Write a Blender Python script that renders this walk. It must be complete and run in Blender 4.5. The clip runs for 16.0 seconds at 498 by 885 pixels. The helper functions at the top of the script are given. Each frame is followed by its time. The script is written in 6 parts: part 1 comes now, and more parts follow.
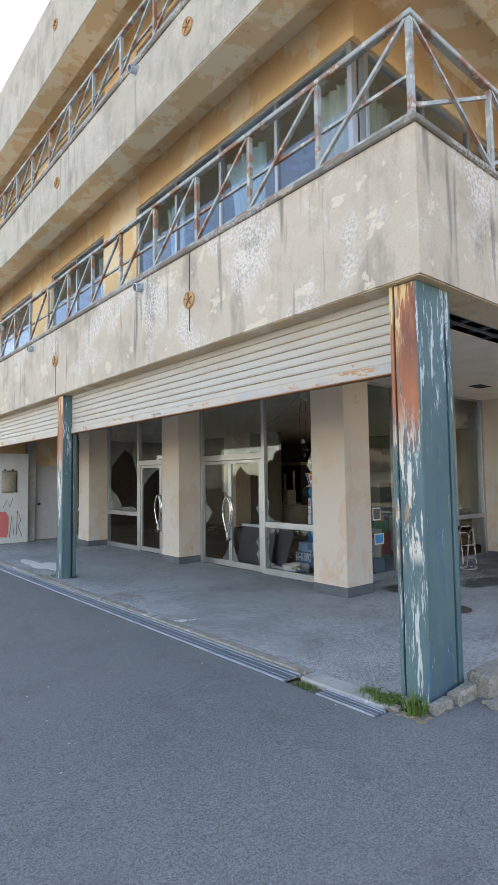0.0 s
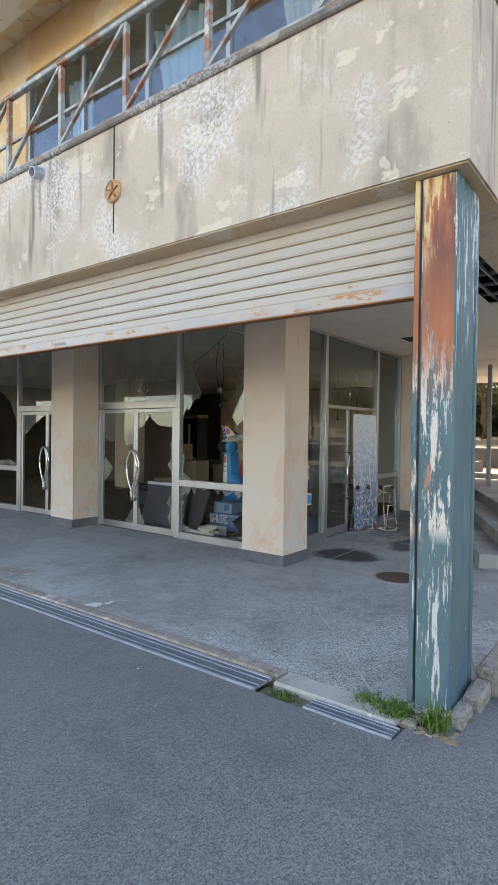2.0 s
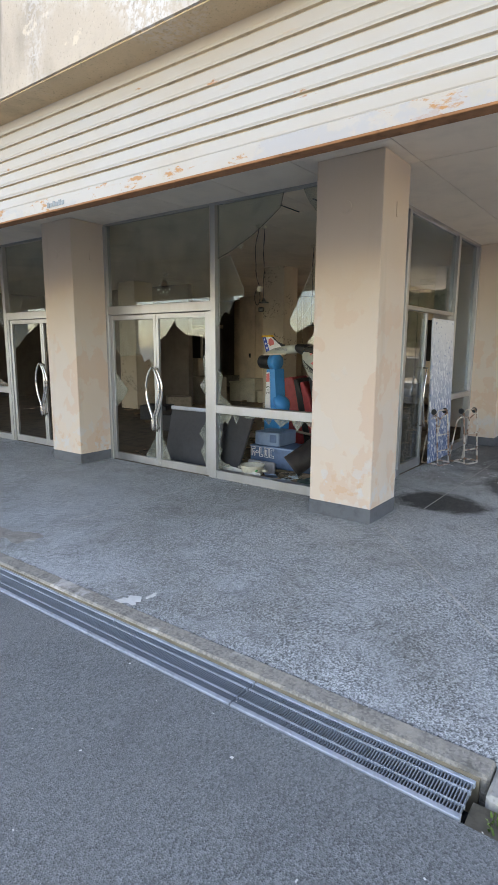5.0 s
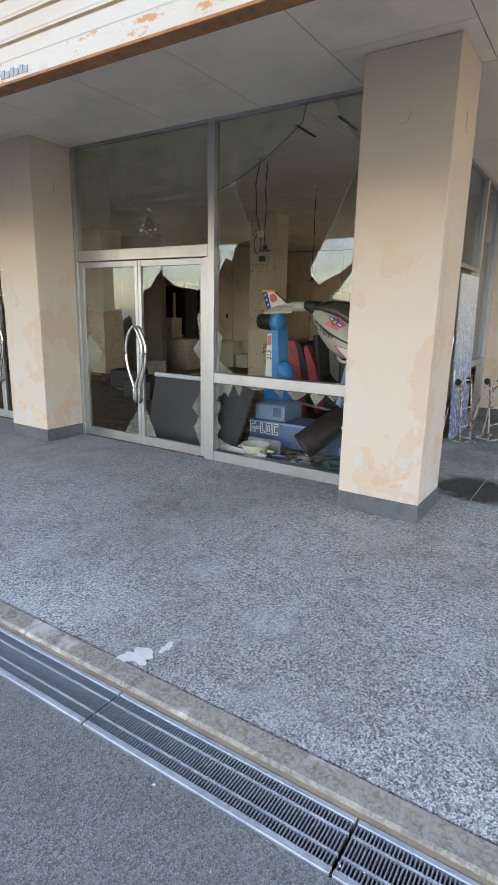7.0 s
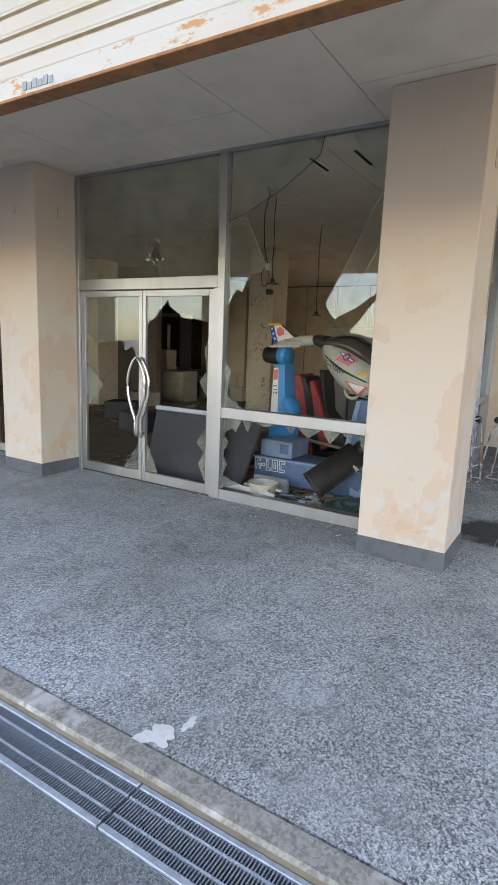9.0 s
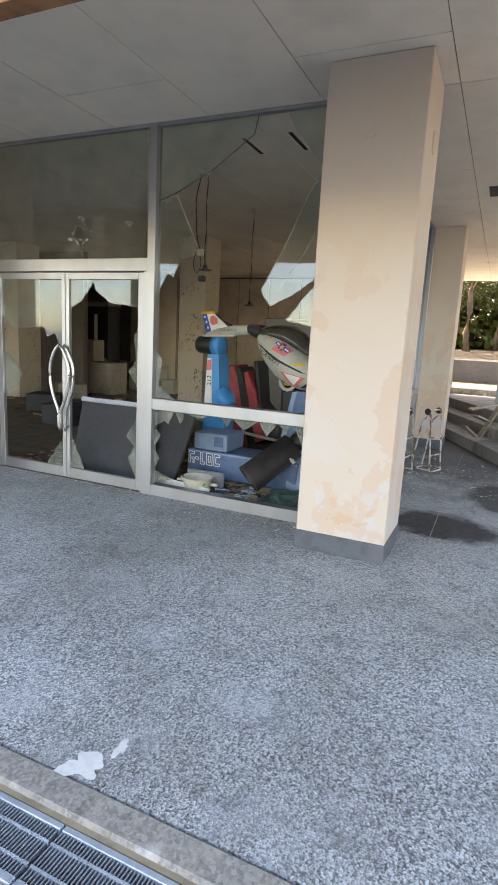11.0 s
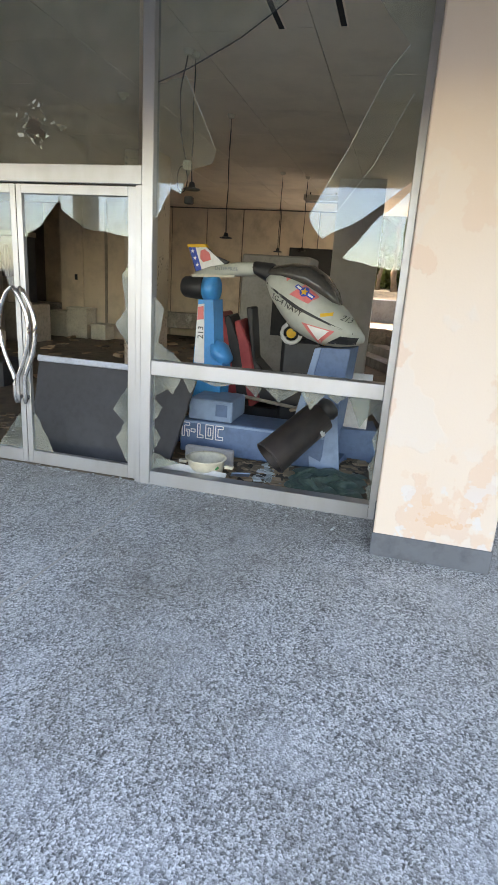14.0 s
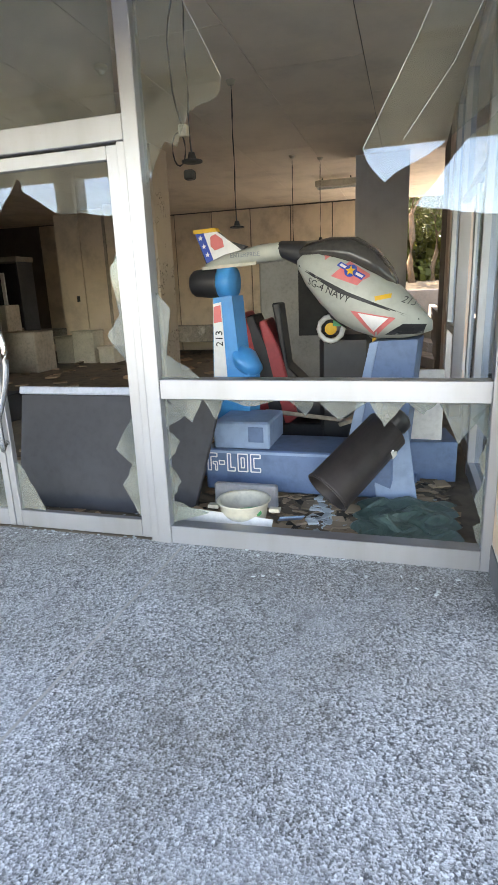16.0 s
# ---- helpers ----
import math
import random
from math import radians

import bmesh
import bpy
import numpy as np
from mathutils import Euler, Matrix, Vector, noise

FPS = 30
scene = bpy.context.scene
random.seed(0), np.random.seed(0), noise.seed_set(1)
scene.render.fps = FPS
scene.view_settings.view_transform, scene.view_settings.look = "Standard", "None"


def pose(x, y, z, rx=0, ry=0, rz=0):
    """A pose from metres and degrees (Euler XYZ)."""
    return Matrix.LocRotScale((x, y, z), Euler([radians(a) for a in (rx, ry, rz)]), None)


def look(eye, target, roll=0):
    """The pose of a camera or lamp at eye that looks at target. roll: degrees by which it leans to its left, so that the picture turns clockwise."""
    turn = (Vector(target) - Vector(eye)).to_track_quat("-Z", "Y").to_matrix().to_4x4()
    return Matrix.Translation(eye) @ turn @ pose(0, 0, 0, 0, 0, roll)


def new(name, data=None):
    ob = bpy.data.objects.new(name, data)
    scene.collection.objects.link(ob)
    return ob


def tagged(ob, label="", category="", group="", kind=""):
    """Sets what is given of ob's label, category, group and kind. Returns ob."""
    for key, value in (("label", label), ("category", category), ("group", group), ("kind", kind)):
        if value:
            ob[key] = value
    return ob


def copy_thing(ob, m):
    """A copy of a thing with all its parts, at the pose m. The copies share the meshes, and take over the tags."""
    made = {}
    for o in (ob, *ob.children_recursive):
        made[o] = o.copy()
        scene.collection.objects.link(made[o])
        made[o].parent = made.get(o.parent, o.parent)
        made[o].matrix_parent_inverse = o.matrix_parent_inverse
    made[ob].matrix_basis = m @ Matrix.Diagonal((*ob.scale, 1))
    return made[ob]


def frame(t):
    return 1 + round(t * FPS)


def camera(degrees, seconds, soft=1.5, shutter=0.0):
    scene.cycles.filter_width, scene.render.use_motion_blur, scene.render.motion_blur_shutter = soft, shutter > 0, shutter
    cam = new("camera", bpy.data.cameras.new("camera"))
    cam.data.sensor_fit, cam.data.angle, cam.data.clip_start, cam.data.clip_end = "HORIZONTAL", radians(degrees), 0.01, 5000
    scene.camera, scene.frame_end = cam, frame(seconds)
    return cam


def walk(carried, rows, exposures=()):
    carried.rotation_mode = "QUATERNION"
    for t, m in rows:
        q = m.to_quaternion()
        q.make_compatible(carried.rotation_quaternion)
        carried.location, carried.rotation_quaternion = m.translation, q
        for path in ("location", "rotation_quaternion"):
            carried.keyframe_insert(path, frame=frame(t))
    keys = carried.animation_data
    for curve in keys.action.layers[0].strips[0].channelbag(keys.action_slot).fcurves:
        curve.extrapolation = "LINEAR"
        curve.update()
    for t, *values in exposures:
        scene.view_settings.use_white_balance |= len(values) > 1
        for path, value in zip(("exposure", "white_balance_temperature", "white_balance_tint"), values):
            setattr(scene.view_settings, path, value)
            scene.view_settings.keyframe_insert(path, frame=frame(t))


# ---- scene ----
cam = camera(48.9, 16.0)
PATH = [
    (0, (0.048, -0.194, 1.598), (1.332, 1.333, 1.734), -0.8),
    (0.5, (0.116, 0.14, 1.598), (1.521, 1.557, 1.726), -0.2),
    (1, (0.292, 0.448, 1.606), (1.759, 1.802, 1.724), 0.4),
    (1.5, (0.35, 0.781, 1.596), (1.886, 2.061, 1.661), 0.4),
    (2, (0.414, 1.099, 1.574), (2.009, 2.305, 1.544), 0.7),
    (2.5, (0.578, 1.381, 1.545), (2.168, 2.59, 1.452), 1.2),
    (3, (0.718, 1.679, 1.531), (2.283, 2.912, 1.353), 1.7),
    (3.5, (0.876, 1.964, 1.502), (2.452, 3.17, 1.252), 1.5),
    (4, (1.097, 2.151, 1.527), (2.663, 3.359, 1.232), 1.3),
    (6.3, (1.814, 3.434, 1.559), (3.416, 4.538, 1.097), 0.3),
    (6.5, (1.886, 3.489, 1.527), (3.5, 4.569, 1.048), 1.5),
    (7, (2.019, 3.68, 1.49), (3.654, 4.73, 1.018), 1.2),
    (7.5, (2.15, 3.824, 1.475), (3.782, 4.908, 1.074), 1.0),
    (8, (2.124, 3.904, 1.485), (3.687, 5.095, 1.112), -0.9),
    (8.5, (2.124, 3.977, 1.471), (3.678, 5.184, 1.107), -0.3),
    (9, (2.124, 3.997, 1.48), (3.806, 5.019, 1.124), 2.3),
    (9.5, (2.079, 4.033, 1.513), (3.859, 4.875, 1.162), 3.9),
    (9.7, (2.072, 4.038, 1.501), (3.875, 4.838, 1.166), 4.0),
    (11.8, (2.384, 4.328, 1.421), (4.175, 5.13, 1.031), 2.8),
    (12, (2.323, 4.468, 1.434), (4.121, 5.239, 1.018), 3.7),
    (12.5, (2.391, 4.691, 1.467), (4.154, 5.526, 1.028), 1.0),
    (13, (2.611, 4.914, 1.465), (4.346, 5.788, 0.988), -0.3),
    (13.5, (2.774, 5.165, 1.439), (4.6, 5.786, 0.912), 2.9),
    (14, (2.932, 5.317, 1.421), (4.796, 5.779, 0.864), 3.8),
    (14.5, (3.142, 5.397, 1.396), (5.026, 5.779, 0.844), 3.7),
    (15, (3.29, 5.481, 1.362), (5.183, 5.919, 0.888), 0.9),
    (15.5, (3.535, 5.679, 1.315), (5.421, 6.178, 0.877), -1.7),
    (16, (3.85, 5.69, 1.278), (5.702, 6.235, 0.754), -2.3),
]
walk(cam, [(t, look(eye, target, roll)) for t, eye, target, roll in PATH], [(0, 2.12, 8550, 16), (4, 2.36, 9050, 18), (6.5, 2.7, 9200, 19), (9, 2.69, 9200, 19), (12, 2.98, 9000, 19), (14.5, 3.15, 8950, 19), (16, 3.52, 8700, 20)])

# ---- light ----
world = bpy.data.worlds.new("sky")
scene.world = world
world.use_nodes = True
wn = world.node_tree.nodes
sky = wn.new("ShaderNodeTexSky")
sky.sky_type, sky.sun_disc = "NISHITA", False
sky.sun_elevation, sky.sun_rotation = radians(48), radians(58)
sky.air_density, sky.dust_density = 1.0, 0.7
wn["Background"].inputs["Strength"].default_value = 0.15
world.node_tree.links.new(sky.outputs[0], wn["Background"].inputs[0])
sun = new("sun", bpy.data.lights.new("sun", "SUN"))
sun.data.energy, sun.data.angle, sun.data.color = 4.5, radians(0.5), (1.0, 0.95, 0.87)
SUN_DIR = Vector((math.sin(radians(58)) * math.cos(radians(48)), math.cos(radians(58)) * math.cos(radians(48)), math.sin(radians(48))))
sun.matrix_world = look(SUN_DIR * 60, (0, 0, 0))


# ---- materials ----
def rgb(c):
    return (*c, 1.0) if len(c) == 3 else c


class Mat:
    """A node material built up layer by layer over a principled surface."""

    def __init__(self, name, base, rough=0.8, metal=0.0):
        self.m = bpy.data.materials.new(name)
        self.m.use_nodes = True
        self.nt = self.m.node_tree
        self.b = self.nt.nodes["Principled BSDF"]
        self.b.inputs["Roughness"].default_value = rough
        self.b.inputs["Metallic"].default_value = metal
        tc = self.nt.nodes.new("ShaderNodeTexCoord")
        self.co = tc.outputs["Object"]
        r = self.nt.nodes.new("ShaderNodeRGB")
        r.outputs[0].default_value = rgb(base)
        self.col = r.outputs[0]
        self.h = None
        self.m.diffuse_color = rgb(base)

    def link(self, a, b):
        self.nt.links.new(a, b)

    def coords(self, stretch):
        mp = self.nt.nodes.new("ShaderNodeMapping")
        mp.inputs["Scale"].default_value = stretch
        self.link(self.co, mp.inputs[0])
        return mp.outputs[0]

    def noise(self, scale, detail=5, rough=0.6, stretch=(1, 1, 1), off=0.0):
        n = self.nt.nodes.new("ShaderNodeTexNoise")
        n.inputs["Scale"].default_value, n.inputs["Detail"].default_value, n.inputs["Roughness"].default_value = scale, detail, rough
        mp = self.nt.nodes.new("ShaderNodeMapping")
        mp.inputs["Scale"].default_value = stretch
        mp.inputs["Location"].default_value = (off, off * 1.7, off * 0.6)
        self.link(self.co, mp.inputs[0])
        self.link(mp.outputs[0], n.inputs["Vector"])
        return n.outputs[0]

    def ramp(self, fac, a, b):
        r = self.nt.nodes.new("ShaderNodeMapRange")
        r.inputs[1].default_value, r.inputs[2].default_value = a, b
        r.clamp = True
        self.link(fac, r.inputs[0])
        return r.outputs[0]

    def axis(self, i):
        s = self.nt.nodes.new("ShaderNodeSeparateXYZ")
        self.link(self.co, s.inputs[0])
        return s.outputs[i]

    def times(self, a, b):
        m = self.nt.nodes.new("ShaderNodeMath")
        m.operation = "MULTIPLY"
        for i, v in enumerate((a, b)):
            if isinstance(v, (int, float)):
                m.inputs[i].default_value = v
            else:
                self.link(v, m.inputs[i])
        return m.outputs[0]

    def spot(self, cx, cy, rx, ry, soft=0.35, wobble=0.5):
        """A soft-edged patch round a point of the floor."""
        sub = self.nt.nodes.new("ShaderNodeMapping")
        sub.inputs["Location"].default_value = (-cx / rx, -cy / ry, 0)
        sub.inputs["Scale"].default_value = (1 / rx, 1 / ry, 0)
        self.link(self.co, sub.inputs[0])
        ln = self.nt.nodes.new("ShaderNodeVectorMath")
        ln.operation = "LENGTH"
        self.link(sub.outputs[0], ln.inputs[0])
        add = self.nt.nodes.new("ShaderNodeMath")
        add.operation = "MULTIPLY_ADD"
        self.link(self.noise(4, 5, 0.6, off=cx), add.inputs[0])
        add.inputs[1].default_value = wobble * 2
        self.link(ln.outputs["Value"], add.inputs[2])
        return self.ramp(add.outputs[0], 1 + wobble, 1 + wobble - soft)

    def over(self, fac, colour, amount=1.0):
        x = self.nt.nodes.new("ShaderNodeMix")
        x.data_type = "RGBA"
        self.link(self.times(fac, amount), x.inputs[0])
        self.link(self.col, x.inputs[6])
        x.inputs[7].default_value = rgb(colour)
        self.col = x.outputs[2]
        return self

    def speck(self, scale, lo, hi, amount=1.0, stretch=(1, 1, 1)):
        """Pebbles: cells of random grey between two colours."""
        v = self.nt.nodes.new("ShaderNodeTexVoronoi")
        v.inputs["Scale"].default_value = scale
        self.link(self.coords(stretch), v.inputs["Vector"])
        w = self.nt.nodes.new("ShaderNodeSeparateColor")
        self.link(v.outputs["Color"], w.inputs[0])
        cr = self.nt.nodes.new("ShaderNodeMix")
        cr.data_type = "RGBA"
        self.link(w.outputs[0], cr.inputs[0])
        cr.inputs[6].default_value, cr.inputs[7].default_value = rgb(lo), rgb(hi)
        x = self.nt.nodes.new("ShaderNodeMix")
        x.data_type = "RGBA"
        x.inputs[0].default_value = amount
        self.link(self.col, x.inputs[6])
        self.link(cr.outputs[2], x.inputs[7])
        self.col = x.outputs[2]
        return v.outputs["Distance"], w.outputs[1]

    def vary(self, amount=0.25):
        oi = self.nt.nodes.new("ShaderNodeObjectInfo")
        hsv = self.nt.nodes.new("ShaderNodeHueSaturation")
        self.link(self.ramp_to(oi.outputs["Random"], 1 - amount, 1 + amount), hsv.inputs["Value"])
        self.link(self.col, hsv.inputs["Color"])
        self.col = hsv.outputs[0]
        return self

    def island(self, amount=0.3):
        g = self.nt.nodes.new("ShaderNodeNewGeometry")
        hsv = self.nt.nodes.new("ShaderNodeHueSaturation")
        self.link(self.ramp_to(g.outputs["Random Per Island"], 1 - amount, 1 + amount), hsv.inputs["Value"])
        self.link(self.col, hsv.inputs["Color"])
        self.col = hsv.outputs[0]
        return self

    def ramp_to(self, fac, lo, hi):
        r = self.nt.nodes.new("ShaderNodeMapRange")
        r.inputs[3].default_value, r.inputs[4].default_value = lo, hi
        self.link(fac, r.inputs[0])
        return r.outputs[0]

    def rough(self, fac, lo, hi):
        self.link(self.ramp_to(fac, lo, hi), self.b.inputs["Roughness"])
        return self

    def bump(self, fac, dist=0.004, strength=0.6):
        b = self.nt.nodes.new("ShaderNodeBump")
        b.inputs["Strength"].default_value, b.inputs["Distance"].default_value = strength, dist
        self.link(fac, b.inputs["Height"])
        if self.h:
            self.link(self.h, b.inputs["Normal"])
        self.h = b.outputs[0]
        return self

    def done(self):
        self.link(self.col, self.b.inputs["Base Color"])
        if self.h:
            self.link(self.h, self.b.inputs["Normal"])
        return self.m


def simple(name, base, rough=0.7, metal=0.0, grain=0.2, scale=30):
    m = Mat(name, base, rough, metal)
    n = m.noise(scale)
    m.over(m.ramp(n, 0.45, 0.75), [c * (1 - grain * 1.6) for c in base], 0.8)
    m.over(m.ramp(m.noise(scale * 0.15, off=3), 0.45, 0.7), [min(1, c * (1 + grain) + 0.01) for c in base], 0.6)
    m.bump(n, 0.001, 0.3)
    return m.done()


def make_asphalt():
    m = Mat("asphalt", (0.138, 0.15, 0.155), 0.85)
    m.b.inputs["Specular IOR Level"].default_value = 0.25
    d, k = m.speck(150, (0.072, 0.08, 0.083), (0.255, 0.275, 0.28), 0.8)
    m.over(m.ramp(m.noise(0.55, 6), 0.45, 0.7), (0.185, 0.19, 0.19), 0.45)
    m.over(m.ramp(m.noise(2.2, 6, off=5), 0.52, 0.72), (0.095, 0.095, 0.097), 0.5)
    m.over(m.ramp(m.noise(240, 2, off=9), 0.66, 0.7), (0.55, 0.55, 0.54), 0.8)
    m.over(m.ramp(m.noise(210, 2, off=19), 0.62, 0.68), (0.04, 0.04, 0.042), 0.7)
    m.bump(d, 0.004, 0.8)
    m.bump(m.noise(12), 0.006, 0.4)
    return m.done()


def make_aggregate(dirty=False):
    """Washed pebbles in dark mortar, worn paler in broad patches."""
    m = Mat("stained aggregate with painted dimness" if dirty else "exposed aggregate", (0.2, 0.21, 0.22), 0.75)
    d, k = m.speck(120, (0.066, 0.072, 0.075), (0.72, 0.765, 0.775), 0.9)
    m.over(m.ramp(m.noise(150, 3, 0.6, off=31), 0.53, 0.6), (0.04, 0.042, 0.042), 0.75)
    m.over(m.ramp(m.noise(190, 2, 0.6, off=61), 0.6, 0.66), (0.8, 0.82, 0.83), 0.85)
    m.over(m.ramp(m.noise(0.9, 6), 0.42, 0.66), (0.15, 0.14, 0.115), 0.42)
    m.over(m.ramp(m.noise(2.6, 6, 0.6, off=7), 0.5, 0.72), (0.42, 0.45, 0.47), 0.45)
    m.over(m.ramp(m.noise(5.5, 6, 0.65, off=47), 0.55, 0.7), (0.1, 0.1, 0.1), 0.4)
    if dirty:
        # broad dark patch paints the side portico's dimness into the floor
        m.over(m.spot(10.6, 4.2, 3.0, 1.5, 0.6), (0.05, 0.052, 0.052), 0.75)
        # two small dark stains
        m.over(m.spot(6.95, 4.4, 0.42, 0.55, 0.3), (0.03, 0.03, 0.029), 0.88)
        m.over(m.spot(8.2, 4.0, 0.6, 0.32, 0.3), (0.032, 0.032, 0.031), 0.8)
    m.bump(d, 0.0045, 0.7)
    m.rough(k, 0.55, 0.9)
    m.b.inputs["Specular IOR Level"].default_value = 0.2
    return m.done()


def make_render(name, base, patches=1.0, streaks=1.0, white=1.0):
    """Weathered cement render: cream patches, white bloom and dark runs."""
    m = Mat(name, base, 0.9)
    m.over(m.ramp(m.noise(0.9, 6), 0.4, 0.7), [c * 0.8 for c in base], 0.6)
    m.over(m.ramp(m.noise(14, 4, off=4), 0.5, 0.75), [c * 0.82 for c in base], 0.5)
    m.over(m.ramp(m.noise(1.7, 6, 0.65, (1, 1, 0.7), 33), 0.5, 0.68), [c * 0.55 for c in base], 0.7)
    m.over(m.ramp(m.noise(2.4, 4, 0.6, (1, 1, 0.35), 71), 0.56, 0.7), (0.13, 0.12, 0.11), 0.45 * streaks)
    m.over(m.ramp(m.noise(1.9, 7, 0.62, (0.8, 0.8, 1.3), 11), 0.615, 0.63), (0.72, 0.63, 0.51), 0.85 * patches)
    m.over(m.ramp(m.noise(5.2, 6, 0.6, (1, 1, 0.9), 91), 0.65, 0.67), (0.7, 0.62, 0.51), 0.8 * patches)
    bloom = m.times(m.ramp(m.noise(1.1, 3, off=21), 0.5, 0.6), m.ramp(m.noise(30, 6, 0.75, off=2), 0.47, 0.53))
    m.over(bloom, (0.7, 0.69, 0.69), 0.75 * white)
    m.over(m.ramp(m.noise(7, 3, 0.5, (1, 1, 0.09), 6), 0.6, 0.72), (0.09, 0.085, 0.08), 0.65 * streaks)
    m.over(m.ramp(m.noise(60, 5, 0.7, off=35), 0.58, 0.66), [c * 0.4 for c in base], 0.55)
    m.bump(m.noise(60, 4), 0.003, 0.6)
    m.bump(m.noise(6, 5, off=8), 0.006, 0.3)
    return m


def make_wall_paint():
    m = Mat("ochre wall paint", (0.68, 0.47, 0.26), 0.9)
    m.over(m.ramp(m.noise(1.6, 5, 0.5, off=2), 0.53, 0.55), (0.72, 0.6, 0.43), 0.9)
    m.over(m.ramp(m.noise(9, 5, off=12), 0.5, 0.8), (0.5, 0.32, 0.16), 0.4)
    m.bump(m.noise(40), 0.002, 0.4)
    return m.done()


def make_soffit():
    m = Mat("flaking soffit paint", (0.74, 0.55, 0.34), 0.9)
    m.over(m.ramp(m.noise(1.5, 6, 0.6, off=5), 0.5, 0.515), (0.8, 0.7, 0.53), 0.9)
    m.over(m.ramp(m.noise(5, 6, 0.6, off=15), 0.63, 0.7), (0.2, 0.16, 0.12), 0.5)
    m.bump(m.noise(30), 0.003, 0.5)
    return m.done()


def make_pillar():
    m = Mat("cream pillar paint", (0.6, 0.51, 0.435), 0.85)
    m.over(m.ramp(m.noise(0.9, 4, off=1), 0.4, 0.7), (0.6, 0.485, 0.385), 0.6)
    low = m.ramp(m.axis(2), 2.35, 1.5)
    peel = m.times(low, m.ramp(m.noise(2.3, 5, 0.5, (1, 1, 0.8), 17), 0.515, 0.535))
    m.over(peel, (0.58, 0.515, 0.46), 0.85)
    salmon = m.times(low, m.ramp(m.noise(3.1, 5, 0.55, (1, 1, 0.8), 5), 0.52, 0.54))
    m.over(salmon, (0.58, 0.41, 0.31), 0.55)
    m.over(m.times(m.ramp(m.axis(2), 0.75, 0.35), m.ramp(m.noise(5, 6, 0.6, off=31), 0.55, 0.57)), (0.54, 0.54, 0.55), 0.7)
    m.over(m.times(m.ramp(m.axis(2), 0.6, 0.25), m.ramp(m.noise(6.5, 5, 0.6, off=39), 0.6, 0.62)), (0.58, 0.37, 0.24), 0.6)
    m.over(m.ramp(m.noise(6, 4, 0.5, (1, 1, 0.12), 3), 0.63, 0.75), (0.46, 0.38, 0.3), 0.3)
    m.bump(peel, 0.002, 0.5)
    m.bump(salmon, 0.002, 0.5)
    m.bump(m.noise(70, 3), 0.0015, 0.4)
    return m.done()


def make_steel_paint(rusty=False):
    """Blue-green paint with pale scrapes; the weather side rusted above, flaked white below it."""
    m = Mat("rusted blue-green steel paint" if rusty else "peeling blue-green steel paint", (0.06, 0.125, 0.145), 0.45)
    m.over(m.ramp(m.noise(2.2, 5, 0.6, (1, 1, 0.4), 3), 0.4, 0.65), (0.1, 0.18, 0.19), 0.8)
    m.over(m.ramp(m.noise(3.0, 6, 0.6, (2.2, 2.2, 0.35), 8), 0.55, 0.6), (0.05, 0.12, 0.2), 0.6)
    m.over(m.ramp(m.noise(9, 6, 0.8, (2, 2, 0.25), 14), 0.62, 0.66), (0.6, 0.66, 0.68), 0.8)
    high = m.ramp(m.axis(2), 1.7, 2.4)
    m.over(m.times(high, m.ramp(m.noise(6, 6, 0.8, (2.4, 2.4, 0.3), 71), 0.55, 0.6)), (0.6, 0.68, 0.72), 0.85)
    if rusty:
        mid = m.times(m.ramp(m.axis(2), 0.95, 1.05), m.ramp(m.noise(3.4, 6, 0.75, (2, 2, 0.3), 27), 0.49, 0.52))
        m.over(mid, (0.68, 0.62, 0.54), 0.92)
        m.over(m.ramp(m.noise(6.5, 6, 0.75, (2.2, 2.2, 0.22), 37), 0.58, 0.61), (0.6, 0.62, 0.6), 0.85)
        m.over(m.times(m.ramp(m.axis(2), 0.7, 1.5), m.ramp(m.noise(4.2, 5, 0.65, (2, 2, 0.5), 57), 0.54, 0.6)), (0.5, 0.24, 0.13), 0.8)
        top = m.times(m.ramp(m.axis(2), 1.75, 2.15), m.ramp(m.noise(2.6, 6, 0.7, (2.4, 2.4, 0.3), 83), 0.36, 0.43))
        m.over(top, (0.4, 0.12, 0.045), 0.95)
        m.over(m.times(m.ramp(m.axis(2), 2.2, 2.6), m.ramp(m.noise(3, 5, 0.6, (2, 2, 0.4), 12), 0.45, 0.55)), (0.17, 0.06, 0.045), 0.8)
        m.over(m.times(m.ramp(m.axis(2), 2.5, 2.8), m.ramp(m.noise(5, 6, 0.7, (2.2, 2.2, 0.3), 44), 0.48, 0.54)), (0.7, 0.52, 0.26), 0.9)
    m.over(m.ramp(m.noise(7, 5, 0.6, off=4), 0.7, 0.74), (0.33, 0.14, 0.06), 0.8)
    m.bump(m.noise(40, 5), 0.002, 0.6)
    m.rough(m.noise(9), 0.42, 0.8)
    return m.done()


def make_rail_paint():
    m = Mat("rusted rail paint", (0.33, 0.36, 0.36), 0.6, 0.2)
    m.over(m.ramp(m.noise(3.2, 5, 0.6), 0.52, 0.58), (0.3, 0.12, 0.06), 0.9)
    m.over(m.ramp(m.noise(9, 5, 0.6, off=7), 0.58, 0.64), (0.6, 0.57, 0.5), 0.8)
    m.over(m.ramp(m.noise(6, 5, off=17), 0.55, 0.7), (0.13, 0.12, 0.12), 0.7)
    m.bump(m.noise(60), 0.002, 0.6)
    return m.done()


